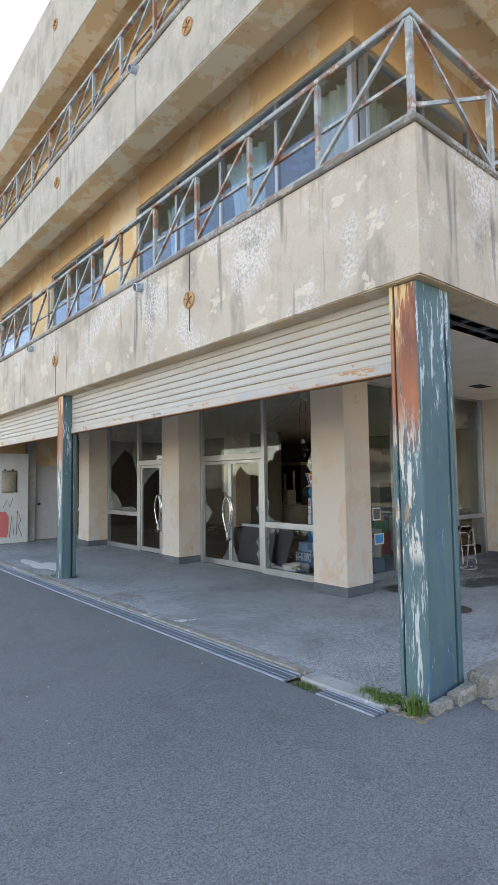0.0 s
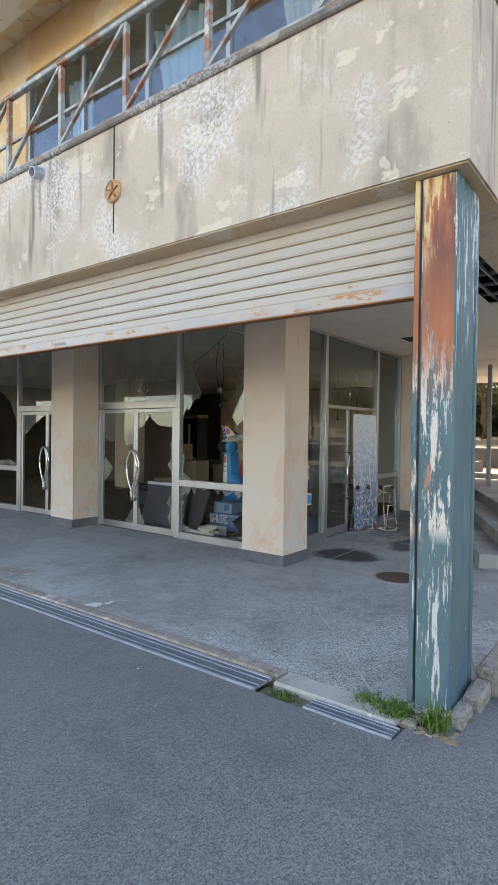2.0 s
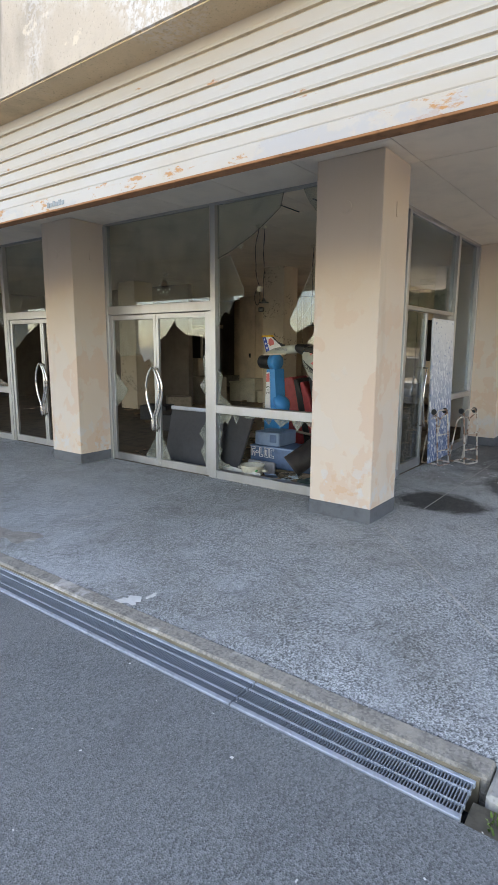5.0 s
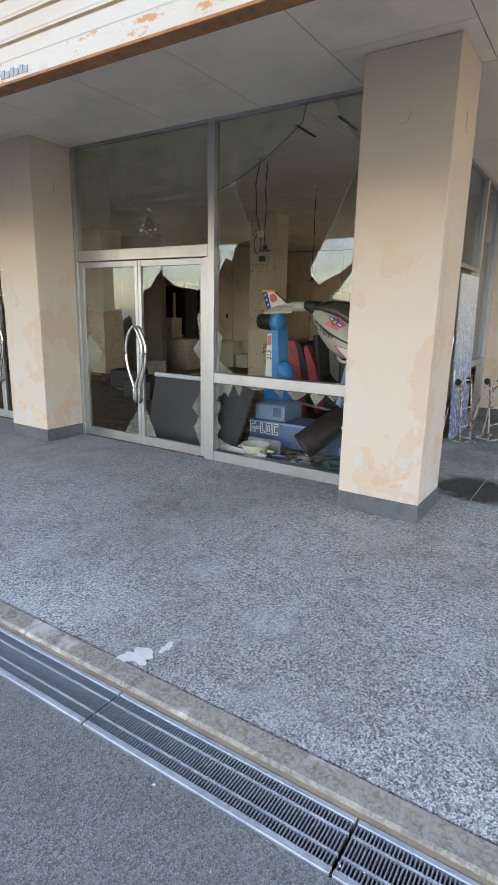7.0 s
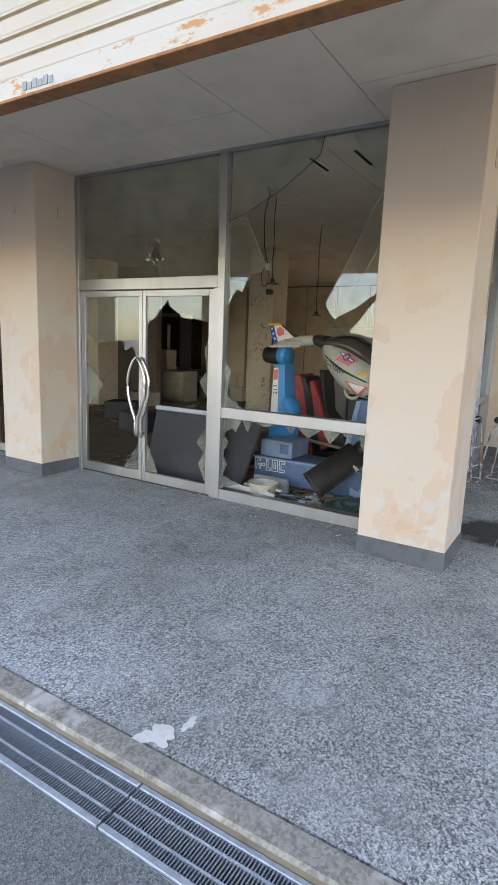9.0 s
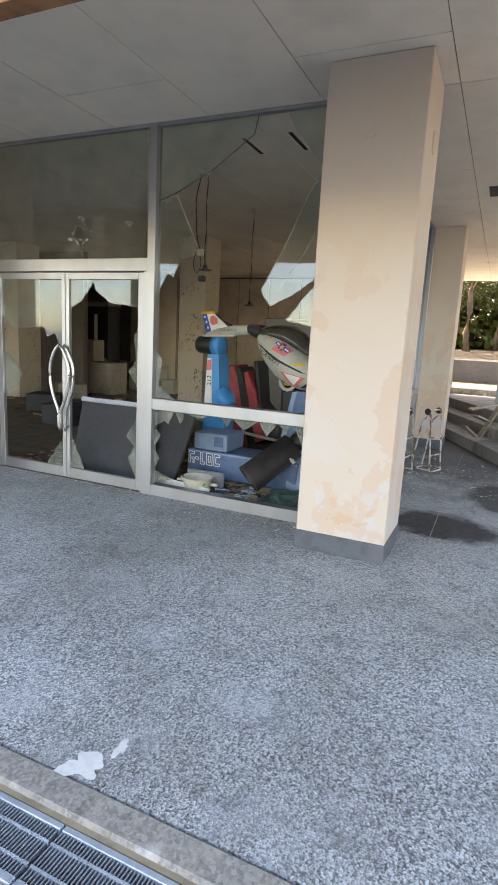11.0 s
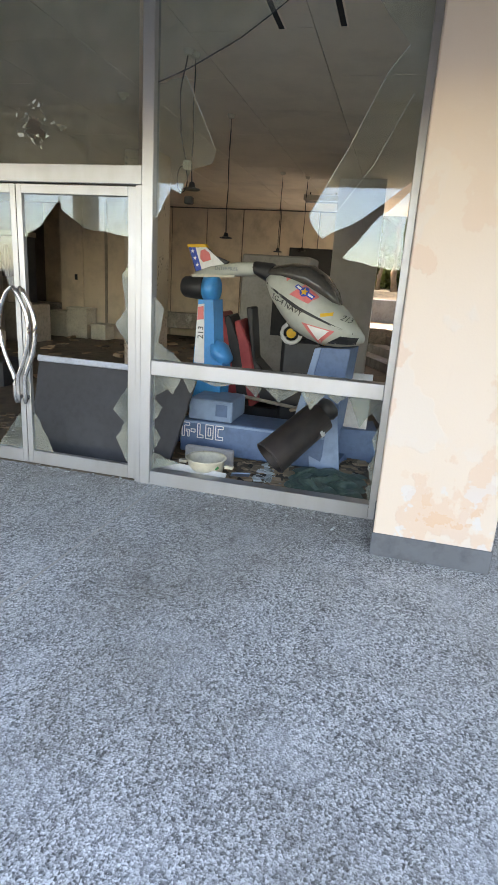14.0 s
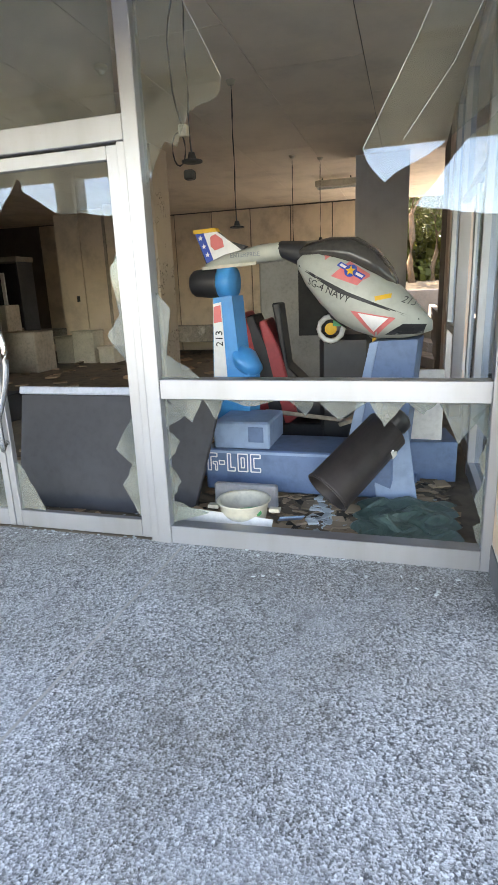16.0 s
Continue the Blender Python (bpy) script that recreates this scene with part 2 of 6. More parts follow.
def make_shutter(rusty):
    m = Mat("white shutter steel" if not rusty else "rusty shutter bar", (0.48, 0.46, 0.435), 0.55, 0.0)
    m.over(m.ramp(m.noise(1.4, 5, 0.6, (1, 0.6, 2)), 0.4, 0.7), (0.46, 0.38, 0.29), 0.7)
    m.over(m.ramp(m.noise(7, 5, 0.6, (1, 0.4, 3), 5), 0.62, 0.7), (0.5, 0.36, 0.24), 0.5)
    if rusty:
        m.over(m.ramp(m.noise(6, 6, 0.7, (1, 0.7, 2), 9), 0.56, 0.6), (0.46, 0.22, 0.08), 0.95)
        m.over(m.ramp(m.noise(2.6, 6, 0.7, (1, 0.6, 1), 29), 0.54, 0.58), (0.4, 0.4, 0.42), 0.7)
        m.over(m.ramp(m.noise(8, 6, 0.65, (1, 1, 1), 19), 0.6, 0.64), (0.45, 0.42, 0.36), 0.7)
    else:
        m.over(m.ramp(m.noise(6, 6, 0.65, (1, 0.7, 2), 9), 0.67, 0.7), (0.42, 0.2, 0.09), 0.9)
    m.bump(m.noise(30), 0.001, 0.4)
    return m.done()


def make_aluminium():
    m = Mat("anodised aluminium", (0.44, 0.455, 0.48), 0.3, 0.88)
    n = m.noise(3, 5, 0.6, (1, 1, 0.2))
    m.over(m.ramp(n, 0.45, 0.75), (0.33, 0.32, 0.3), 0.6)
    m.over(m.ramp(m.noise(40, 4, off=3), 0.6, 0.75), (0.4, 0.38, 0.35), 0.4)
    m.rough(m.noise(8, off=2), 0.28, 0.55)
    m.bump(m.noise(90, 2), 0.0005, 0.3)
    return m.done()


def make_glass(name, tint, dirt=0.12, ior=1.7, gloss=(0.66, 0.77, 0.94)):
    """A thin dusty pane: see-through, with a blue-tinted mirror gloss and a film of dust."""
    mt = bpy.data.materials.new(name)
    mt.use_nodes = True
    nt = mt.node_tree
    nt.nodes.clear()
    out = nt.nodes.new("ShaderNodeOutputMaterial")
    tr = nt.nodes.new("ShaderNodeBsdfTransparent")
    tr.inputs[0].default_value = rgb(tint)
    gl = nt.nodes.new("ShaderNodeBsdfGlossy")
    gl.inputs["Roughness"].default_value = 0.015
    # blue of the reflected sky is put into the gloss colour
    gl.inputs["Color"].default_value = rgb(gloss)
    lw = nt.nodes.new("ShaderNodeLayerWeight")
    lw.inputs[0].default_value = 0.5
    pw = nt.nodes.new("ShaderNodeMath")
    pw.operation = "POWER"
    pw.inputs[1].default_value = 5
    nt.links.new(lw.outputs["Facing"], pw.inputs[0])
    fr = nt.nodes.new("ShaderNodeMapRange")
    fr.inputs[3].default_value, fr.inputs[4].default_value = ((ior - 1) / (ior + 1)) ** 2, 1.0
    nt.links.new(pw.outputs[0], fr.inputs[0])
    mix = nt.nodes.new("ShaderNodeMixShader")
    nt.links.new(fr.outputs[0], mix.inputs[0])
    nt.links.new(tr.outputs[0], mix.inputs[1])
    nt.links.new(gl.outputs[0], mix.inputs[2])
    df = nt.nodes.new("ShaderNodeBsdfDiffuse")
    df.inputs[0].default_value = (0.5, 0.48, 0.41, 1)
    no = nt.nodes.new("ShaderNodeTexNoise")
    no.inputs["Scale"].default_value, no.inputs["Detail"].default_value = 4.0, 6
    tc = nt.nodes.new("ShaderNodeTexCoord")
    nt.links.new(tc.outputs["Object"], no.inputs["Vector"])
    mr = nt.nodes.new("ShaderNodeMapRange")
    mr.inputs[1].default_value, mr.inputs[2].default_value = 0.35, 0.8
    mr.inputs[3].default_value, mr.inputs[4].default_value = dirt * 0.4, dirt * 1.8
    nt.links.new(no.outputs[0], mr.inputs[0])
    m2 = nt.nodes.new("ShaderNodeMixShader")
    nt.links.new(mr.outputs[0], m2.inputs[0])
    nt.links.new(mix.outputs[0], m2.inputs[1])
    nt.links.new(df.outputs[0], m2.inputs[2])
    nt.links.new(m2.outputs[0], out.inputs[0])
    return mt


ASPHALT = make_asphalt()
AGGREGATE = make_aggregate()
AGGREGATE_STAINED_DIM = make_aggregate(True)
PARAPET = make_render("weathered cement render", (0.57, 0.485, 0.4), 0.75).done()
PARAPET_UP = make_render("grey cement render", (0.47, 0.43, 0.37), 0.3, 0.6, 0.3).done()
UNDERSKIN = make_render("cream underside render", (0.68, 0.51, 0.33), 1.0, 0.2, 0.4).done()
CAP = make_render("blackened cap concrete", (0.2, 0.18, 0.16), 0.4, 1.0, 0.6).done()
def make_kerb():
    m = Mat("worn kerb concrete", (0.26, 0.245, 0.215), 0.9)
    d, k = m.speck(90, (0.12, 0.11, 0.1), (0.4, 0.37, 0.33), 0.5)
    m.over(m.ramp(m.noise(5, 6, 0.65, off=3), 0.5, 0.62), (0.38, 0.345, 0.29), 0.7)
    m.over(m.ramp(m.noise(9, 6, 0.65, off=13), 0.56, 0.66), (0.1, 0.095, 0.085), 0.7)
    m.over(m.ramp(m.noise(3, 5, 0.6, off=23), 0.6, 0.68), (0.62, 0.6, 0.58), 0.6)
    m.bump(m.noise(30, 6, 0.7), 0.008, 0.8)
    return m.done()


KERB = make_kerb()
KERB_WHITE = make_render("whitewashed kerb", (0.4, 0.395, 0.37), 0.8, 0.5, 1.0).done()
CONCRETE = make_render("grey concrete", (0.3, 0.3, 0.29), 0.15, 0.5, 0.5).done()
OCHRE = make_wall_paint()
SOFFIT = make_soffit()
PILLAR = make_pillar()
PLINTH = simple("dark slate skirting", (0.1, 0.11, 0.125), 0.7, 0, 0.25, 14)
STEEL = make_steel_paint()
STEEL_RUSTY = make_steel_paint(True)
RAIL = make_rail_paint()
SLAT = make_shutter(False)
BAR = make_shutter(True)
# browner than the slats, for the groove faces between them
GROOVE = simple("brown shutter groove", (0.42, 0.34, 0.25), 0.7, 0, 0.3, 12)
RUST = simple("rust", (0.32, 0.14, 0.06), 0.9, 0, 0.4, 20)
ALU = make_aluminium()
CHROME = simple("worn chrome", (0.7, 0.7, 0.7), 0.22, 0.95, 0.2, 60)
GALV = simple("galvanised steel", (0.42, 0.48, 0.55), 0.45, 0.45, 0.25, 25)
GALV_DARK = simple("dark galvanised steel", (0.22, 0.25, 0.27), 0.5, 0.5, 0.25, 25)
GRATE_BAR = simple("dull grating steel", (0.24, 0.28, 0.32), 0.5, 0.4, 0.25, 25)
PANE = make_glass("dusty shop glass", (0.9, 0.93, 0.89), 0.09)
PANE_SIDE = make_glass("grimy side glass", (0.72, 0.76, 0.74), 0.03)
SHARD = make_glass("dirty broken glass", (0.6, 0.68, 0.65), 0.22)
PANE_UP = make_glass("upper window glass", (0.85, 0.9, 0.92), 0.03, 2.1, (0.45, 0.6, 0.8))
CEIL = simple("stained ceiling board", (0.8, 0.71, 0.6), 0.9, 0, 0.12, 3)
# CEIL's hue, slightly darker and more mottled, for the shop
CEIL_IN = simple("darker mottled ceiling board", (0.74, 0.66, 0.55), 0.9, 0, 0.2, 2)
INWALL = simple("stained plywood wall", (0.62, 0.52, 0.4), 0.85, 0, 0.3, 2.5)
# dark base colour puts the dimness of the rooms into their walls
DARKWALL = simple("dark brown of dimmed inner walls and print", (0.12, 0.1, 0.085), 0.9, 0, 0.3, 3)
INFLOOR = simple("dirty shop floor", (0.16, 0.125, 0.09), 0.9, 0, 0.45, 6)
# real black on joints and screen; elsewhere it stands in for shade in openings
DARK = simple("black of joints, screen and shaded openings", (0.02, 0.02, 0.02), 0.8)
BLACK = simple("black plastic", (0.02, 0.02, 0.022), 0.45)
CHARCOAL = simple("charcoal board", (0.04, 0.042, 0.048), 0.75, 0, 0.2, 20)
BROWNSTEEL = simple("brown bin steel", (0.042, 0.034, 0.033), 0.5, 0.2, 0.35, 12)
BLUE = simple("blue cabinet paint", (0.09, 0.155, 0.27), 0.55, 0, 0.25, 14)
PALEBLUE = simple("pale blue board", (0.2, 0.29, 0.42), 0.6, 0, 0.25, 10)
BRIGHTBLUE = simple("bright blue plastic", (0.02, 0.27, 0.6), 0.35, 0, 0.15, 20)
DEEPBLUE = simple("flag blue", (0.02, 0.07, 0.4), 0.5, 0, 0.1)
RED = simple("red moulded plastic", (0.42, 0.05, 0.055), 0.45, 0, 0.2, 20)
PINKRED = simple("faded red decal", (0.7, 0.17, 0.16), 0.5, 0, 0.1)
WHITE = simple("white decal", (0.75, 0.74, 0.72), 0.5, 0, 0.08)
YELLOW = simple("yellow trim", (0.75, 0.42, 0.03), 0.5, 0, 0.1)
GREEN = simple("green plastic", (0.03, 0.28, 0.1), 0.5, 0, 0.2)
HULL = simple("grey-green fibreglass", (0.42, 0.43, 0.37), 0.4, 0, 0.12, 18)
CANOPY = simple("smoked canopy plastic", (0.06, 0.055, 0.05), 0.2, 0, 0.2)
PAPER = simple("grubby white paper", (0.62, 0.62, 0.6), 0.9, 0, 0.15)
CREAM = simple("aged cream plastic", (0.55, 0.52, 0.42), 0.6, 0, 0.2)
WOOD = simple("weathered grey timber", (0.3, 0.26, 0.21), 0.85, 0, 0.3, 18)
TEALCLOTH = simple("torn green plastic sheet", (0.06, 0.105, 0.09), 0.4, 0, 0.5, 15)
CURTAIN = simple("faded curtain cloth", (0.55, 0.55, 0.46), 0.9, 0, 0.15, 10)
BLUECLOTH = simple("pale blue curtain cloth", (0.45, 0.6, 0.68), 0.9, 0, 0.15, 10)
BARK = simple("bark", (0.16, 0.11, 0.07), 0.95, 0, 0.4, 10)
GRASS = Mat("grass", (0.1, 0.17, 0.03), 0.7).island(0.5).done()
LEAF = Mat("leaves", (0.085, 0.1, 0.017), 0.6).island(0.6).done()
EARTH = simple("leaf-strewn earth", (0.13, 0.1, 0.06), 0.95, 0, 0.5, 3)
LITTER = Mat("debris", (0.26, 0.19, 0.125), 0.85).island(0.9).done()
WHITEDOOR = simple("pale grey door paint", (0.5, 0.5, 0.53), 0.6, 0, 0.1, 10)
WHITEWALL = simple("dirty white wall paint", (0.62, 0.62, 0.62), 0.85, 0, 0.12, 4)


# ---- mesh tools ----
def mesh(name, bm, material):
    me = bpy.data.meshes.new(name)
    bmesh.ops.recalc_face_normals(bm, faces=bm.faces)
    bm.to_mesh(me)
    bm.free()
    me.materials.append(material)
    return me


def part(name, bm, material, parent=None, label="", smooth=False):
    me = mesh(name, bm, material)
    if smooth:
        for p in me.polygons:
            p.use_smooth = True
    ob = new(name, me)
    if parent is not None:
        ob.parent = parent
    if label:
        ob["label"] = label
    return ob


def setting(name, bm, material, label="", smooth=False):
    ob = part(name, bm, material, None, "", smooth)
    return tagged(ob, label, "", "", "structure")


def thing(name, label, category, group="", at=(0, 0, 0)):
    ob = new(name)
    ob.empty_display_size = 0.1
    ob.location = at
    bpy.context.view_layer.update()
    return tagged(ob, label, category, group)


def B():
    return bmesh.new()


def box(bm, x0, y0, z0, x1, y1, z1, bevel=0.0, m=None):
    vs = [bm.verts.new((x, y, z)) for x in (x0, x1) for y in (y0, y1) for z in (z0, z1)]
    fs = [(0, 1, 3, 2), (4, 6, 7, 5), (0, 4, 5, 1), (2, 3, 7, 6), (0, 2, 6, 4), (1, 5, 7, 3)]
    faces = [bm.faces.new([vs[i] for i in f]) for f in fs]
    if bevel:
        es = list({e for f in faces for e in f.edges})
        r = bmesh.ops.bevel(bm, geom=es, offset=bevel, segments=1, affect="EDGES")
        vs = list({v for f in r["faces"] for v in f.verts} | {v for f in faces if f.is_valid for v in f.verts})
    if m is not None:
        for v in vs:
            v.co = m @ v.co
    return bm


def bx(x0, y0, z0, x1, y1, z1, bevel=0.0, m=None):
    return box(B(), x0, y0, z0, x1, y1, z1, bevel, m)


def beam(bm, p, q, w, h=None, bevel=0.0):
    """A square bar from p to q."""
    p, q = Vector(p), Vector(q)
    h = h or w
    d = q - p
    m = Matrix.Translation(p) @ d.to_track_quat("Z", "Y").to_matrix().to_4x4()
    return box(bm, -w / 2, -h / 2, 0, w / 2, h / 2, d.length, bevel, m)


def tube(bm, pts, r, n=8, closed=False):
    """A round bar through points; r may be a list."""
    pts = [Vector(p) for p in pts]
    rings = []
    k = len(pts)
    for i, p in enumerate(pts):
        a = pts[(i - 1) % k] if (i or closed) else p
        b = pts[(i + 1) % k] if (i < k - 1 or closed) else p
        d = (b - a).normalized()
        q = d.to_track_quat("Z", "X" if abs(d.x) < 0.9 else "Y").to_matrix()
        rr = r[i] if isinstance(r, (list, tuple)) else r
        rings.append([bm.verts.new(p + q @ Vector((rr * math.cos(2 * math.pi * j / n), rr * math.sin(2 * math.pi * j / n), 0))) for j in range(n)])
    for i in range(k if closed else k - 1):
        a, b = rings[i], rings[(i + 1) % k]
        for j in range(n):
            bm.faces.new((a[j], a[(j + 1) % n], b[(j + 1) % n], b[j]))
    if not closed:
        bm.faces.new(rings[0][::-1])
        bm.faces.new(rings[-1])
    return bm


def prism(bm, poly, axis, a, b):
    """A polygon in the plane across an axis, drawn out from a to b."""
    def at(u, v, w):
        return {"x": (w, u, v), "y": (u, w, v), "z": (u, v, w)}[axis]
    lo = [bm.verts.new(at(u, v, a)) for u, v in poly]
    hi = [bm.verts.new(at(u, v, b)) for u, v in poly]
    n = len(poly)
    bm.faces.new(lo[::-1])
    bm.faces.new(hi)
    for i in range(n):
        bm.faces.new((lo[i], lo[(i + 1) % n], hi[(i + 1) % n], hi[i]))
    return bm


def lathe(bm, profile, m=None, n=24):
    """Profile of (radius, z) turned round z; ends closed by radius 0."""
    m = m or Matrix()
    rings = []
    for r, z in profile:
        rings.append([bm.verts.new(m @ Vector((r * math.cos(2 * math.pi * j / n), r * math.sin(2 * math.pi * j / n), z))) for j in range(n)] if r > 1e-6 else [bm.verts.new(m @ Vector((0, 0, z)))])
    for a, b in zip(rings, rings[1:]):
        for j in range(n):
            k = (j + 1) % n
            if len(a) == 1 and len(b) == 1:
                continue
            if len(a) == 1:
                bm.faces.new((a[0], b[j], b[k]))
            elif len(b) == 1:
                bm.faces.new((a[j], a[k], b[0]))
            else:
                bm.faces.new((a[j], a[k], b[k], b[j]))
    return bm


def jag(poly, amount, seed, steps=4):
    """A polygon with uneven edges."""
    rnd = random.Random(seed)
    out = []
    for (a, b), (c, d) in zip(poly, poly[1:] + poly[:1]):
        for i in range(steps):
            f = i / steps
            k = amount if i else 0
            out.append((a + (c - a) * f + rnd.uniform(-k, k), b + (d - b) * f + rnd.uniform(-k, k)))
    return out


def lettering(name, text, size, material, parent, m, bend=None):
    cu = bpy.data.curves.new(name, "FONT")
    cu.body, cu.size, cu.extrude = text, size, 0.001
    cu.resolution_u = 2
    tmp = bpy.data.objects.new(name, cu)
    scene.collection.objects.link(tmp)
    bpy.context.view_layer.update()
    me = bpy.data.meshes.new_from_object(tmp.evaluated_get(bpy.context.evaluated_depsgraph_get()))
    bpy.data.objects.remove(tmp)
    me.transform(m)
    if bend:
        for v in me.vertices:
            v.co = bend(v.co)
    me.materials.clear()
    me.materials.append(material)
    ob = new(name, me)
    ob.parent = parent
    return ob


# ---- ground and structure ----
X_PAR, Y_END, Y_FAR = 3.5, 1.96, 24.0      # outer faces of the balcony walls
X_GLAZE, Y_SIDE = 6.37, 5.22               # planes of the shop glazing
PITCH, PY, PW, CEIL_Z = 4.14, 4.67, 0.62, 3.13

bm = B()
for a in ((-400, -400, 3.142, 400), (3.142, -400, 400, Y_END + 0.02), (3.142, Y_FAR, 400, 400), (17.0, Y_END + 0.02, 400, Y_FAR)):
    vs = [bm.verts.new((x, y, -0.02)) for x, y in ((a[0], a[1]), (a[2], a[1]), (a[2], a[3]), (a[0], a[3]))]
    bm.faces.new(vs)
bmesh.ops.remove_doubles(bm, verts=bm.verts, dist=0.001)
setting("ground", bm, ASPHALT, "dark grey worn asphalt with pale grit")

setting("portico_floor", bx(3.492, Y_END + 0.03, -0.2, X_GLAZE - 0.03, Y_FAR, 0.0), AGGREGATE, "grey exposed aggregate concrete portico floor")
setting("side_portico_floor", bx(X_GLAZE - 0.03, Y_END + 0.03, -0.2, 17.0, Y_SIDE - 0.03, -0.001), AGGREGATE_STAINED_DIM, "grey exposed aggregate concrete floor beside shop")
setting("shop_floor", bx(X_GLAZE - 0.03, Y_SIDE - 0.03, -0.2, 17.0, Y_FAR, -0.002), INFLOOR, "dirty brown floor littered with debris")
rnd = random.Random(4)
bm = B()
y = 3.07
while y < Y_FAR:
    y2 = min(Y_FAR, y + rnd.uniform(2.0, 5.0))
    d = rnd.uniform(-0.008, 0.008)
    box(bm, 3.377 + d * 0.4, y, -0.2, 3.489, y2 - 0.001, 0.004 + rnd.uniform(-0.004, 0.004), 0.01)
    y = y2
setting("kerb", bm, KERB, "worn pale concrete kerb along drain")
# channel coloured black to stand for the shade below the gratings
setting("drain_channel", bx(3.05, 1.85, -0.4, 3.6, Y_FAR, -0.16), DARK, "concrete drain channel, shade under grating coloured black")
setting("drain_lip", bx(3.1, 3.1, -0.17, 3.146, Y_FAR, -0.0225), CONCRETE)
setting("drain_inner_lip", bx(3.357, 3.1, -0.17, 3.375, Y_FAR, -0.012), simple("tan stained steel", (0.3, 0.25, 0.17), 0.6, 0.1, 0.3, 12), "tan stained steel lip of drain")
setting("end_kerb", bx(3.292, 2.24, -0.2, 3.489, 3.065, -0.004, 0.015), KERB_WHITE, "broken white-washed kerb end")

setting("drain_silt", bx(3.1, 2.77, -0.3, 3.285, 3.1, -0.045), simple("dark silt", (0.11, 0.095, 0.07), 0.95, 0, 0.4, 25), "silt and earth in broken drain")
setting("drain_end", bx(3.13, Y_END + 0.0, -0.3, 3.49, 2.2, -0.0185, 0.004), ASPHALT, "patched asphalt at drain end")
# joints scored in the portico floor, the wet patches and the spilt paint lie as thin films
bm = B()
beam(bm, (3.55, 2.5, 0.0), (5.83, 4.55, 0.0), 0.012, 0.006)
beam(bm, (4.3, 6.85, 0.0), (6.3, 6.8, 0.0), 0.012, 0.003)
beam(bm, (6.6, 4.45, 0.0), (10.5, 4.45, 0.0), 0.003, 0.006)
setting("floor_joint", bm, KERB_WHITE, "pale joint in concrete floor")


def blot(name, cx, cy, rx, ry, z, material, seed, label, n=40, rough_edge=0.35):
    r = random.Random(seed)
    ph = [r.uniform(0, 6.28) for _ in range(6)]
    poly = []
    for i in range(n):
        a = 2 * math.pi * i / n
        k = 1 + rough_edge * sum(math.sin((j + 2) * a + ph[j]) / (j + 2) for j in range(6)) + r.uniform(-0.038, 0.038)
        poly.append((cx + rx * k * math.cos(a), cy + ry * k * math.sin(a)))
    return setting(name, prism(B(), poly, "z", z, z + 0.002), material, label)


blot("paint_spill", 3.545, 5.215, 0.05, 0.075, 0.001, PAPER, 7, "white paint spilt on floor", 30, 0.6)
blot("paint_spill", 3.665, 5.155, 0.035, 0.022, 0.001, PAPER, 8, "white paint spilt on floor", 20, 0.6)
blot("paint_spill", 3.9, 10.6, 0.22, 0.9, 0.001, PAPER, 9, "white paint spilt on floor", 36, 0.5)
blot("paint_spill", 3.75, 6.9, 0.12, 0.25, 0.001, KERB, 10, "pale stain on floor", 30, 0.5)


# balcony walls
def balcony(n, z0, z1, mat, cap):
    t = 0.16
    bm = B()
    box(bm, X_PAR, Y_END + t, z0, X_PAR + t, Y_FAR, z1)
    ob = setting("wall_balcony_%d" % n, bm, mat, "stained grey render balcony wall with flaking patches")
    setting("wall_balcony_end_%d" % n, bx(X_PAR, Y_END, z0, 17.0, Y_END + t, z1), mat, "stained grey render balcony end wall")
    if cap:
        setting("wall_cap_%d" % n, box(bx(X_PAR - 0.03, Y_END - 0.03, z1, 17.0, Y_END + t + 0.03, z1 + 0.06, 0.012), X_PAR - 0.03, Y_END + t + 0.031, z1, X_PAR + t + 0.03, Y_FAR, z1 + 0.06, 0.012), CAP, "blackened crumbling concrete coping")


balcony(1, 3.08, 4.22, PARAPET, True)
balcony(2, 6.36, 7.26, PARAPET_UP, True)
balcony(3, 9.12, 10.6, PARAPET_UP, False)
# beams under the walls, balcony slabs, roof
for n, z in ((1, 3.08), (2, 6.36), (3, 9.12)):
    setting("beam_face_%d" % n, box(bx(X_PAR + 0.015, Y_END + 0.015, z - 0.008, X_PAR + 0.375, Y_FAR, z - 0.001), X_PAR + 0.376, Y_END + 0.015, z - 0.008, 17.0, Y_END + 0.375, z - 0.001), UNDERSKIN if n == 1 else SOFFIT, "cream render skin flaking under balcony edge")
    setting("beam_%d" % n, box(bx(X_PAR + 0.161, Y_END + 0.161, z + 0.003, X_PAR + 0.38, Y_FAR, z + 0.4), X_PAR + 0.381, Y_END + 0.161, z + 0.003, 17.0, Y_END + 0.38, z + 0.4), SOFFIT, "ochre painted concrete beam with flaking paint")
    setting("slab_%d" % n, bx(X_PAR + 0.161, Y_END + 0.161, z + 0.401, 17.0, Y_FAR, z + 0.62), SOFFIT, "flaking ochre balcony slab")
setting("joint_1", bx(X_PAR - 0.003, 4.925, 3.3, X_PAR + 0.003, 4.94, 4.22), DARK, "black expansion joint")
setting("joint_2", bx(X_PAR - 0.003, 9.03, 3.1, X_PAR + 0.003, 9.045, 4.22), DARK, "black expansion joint")

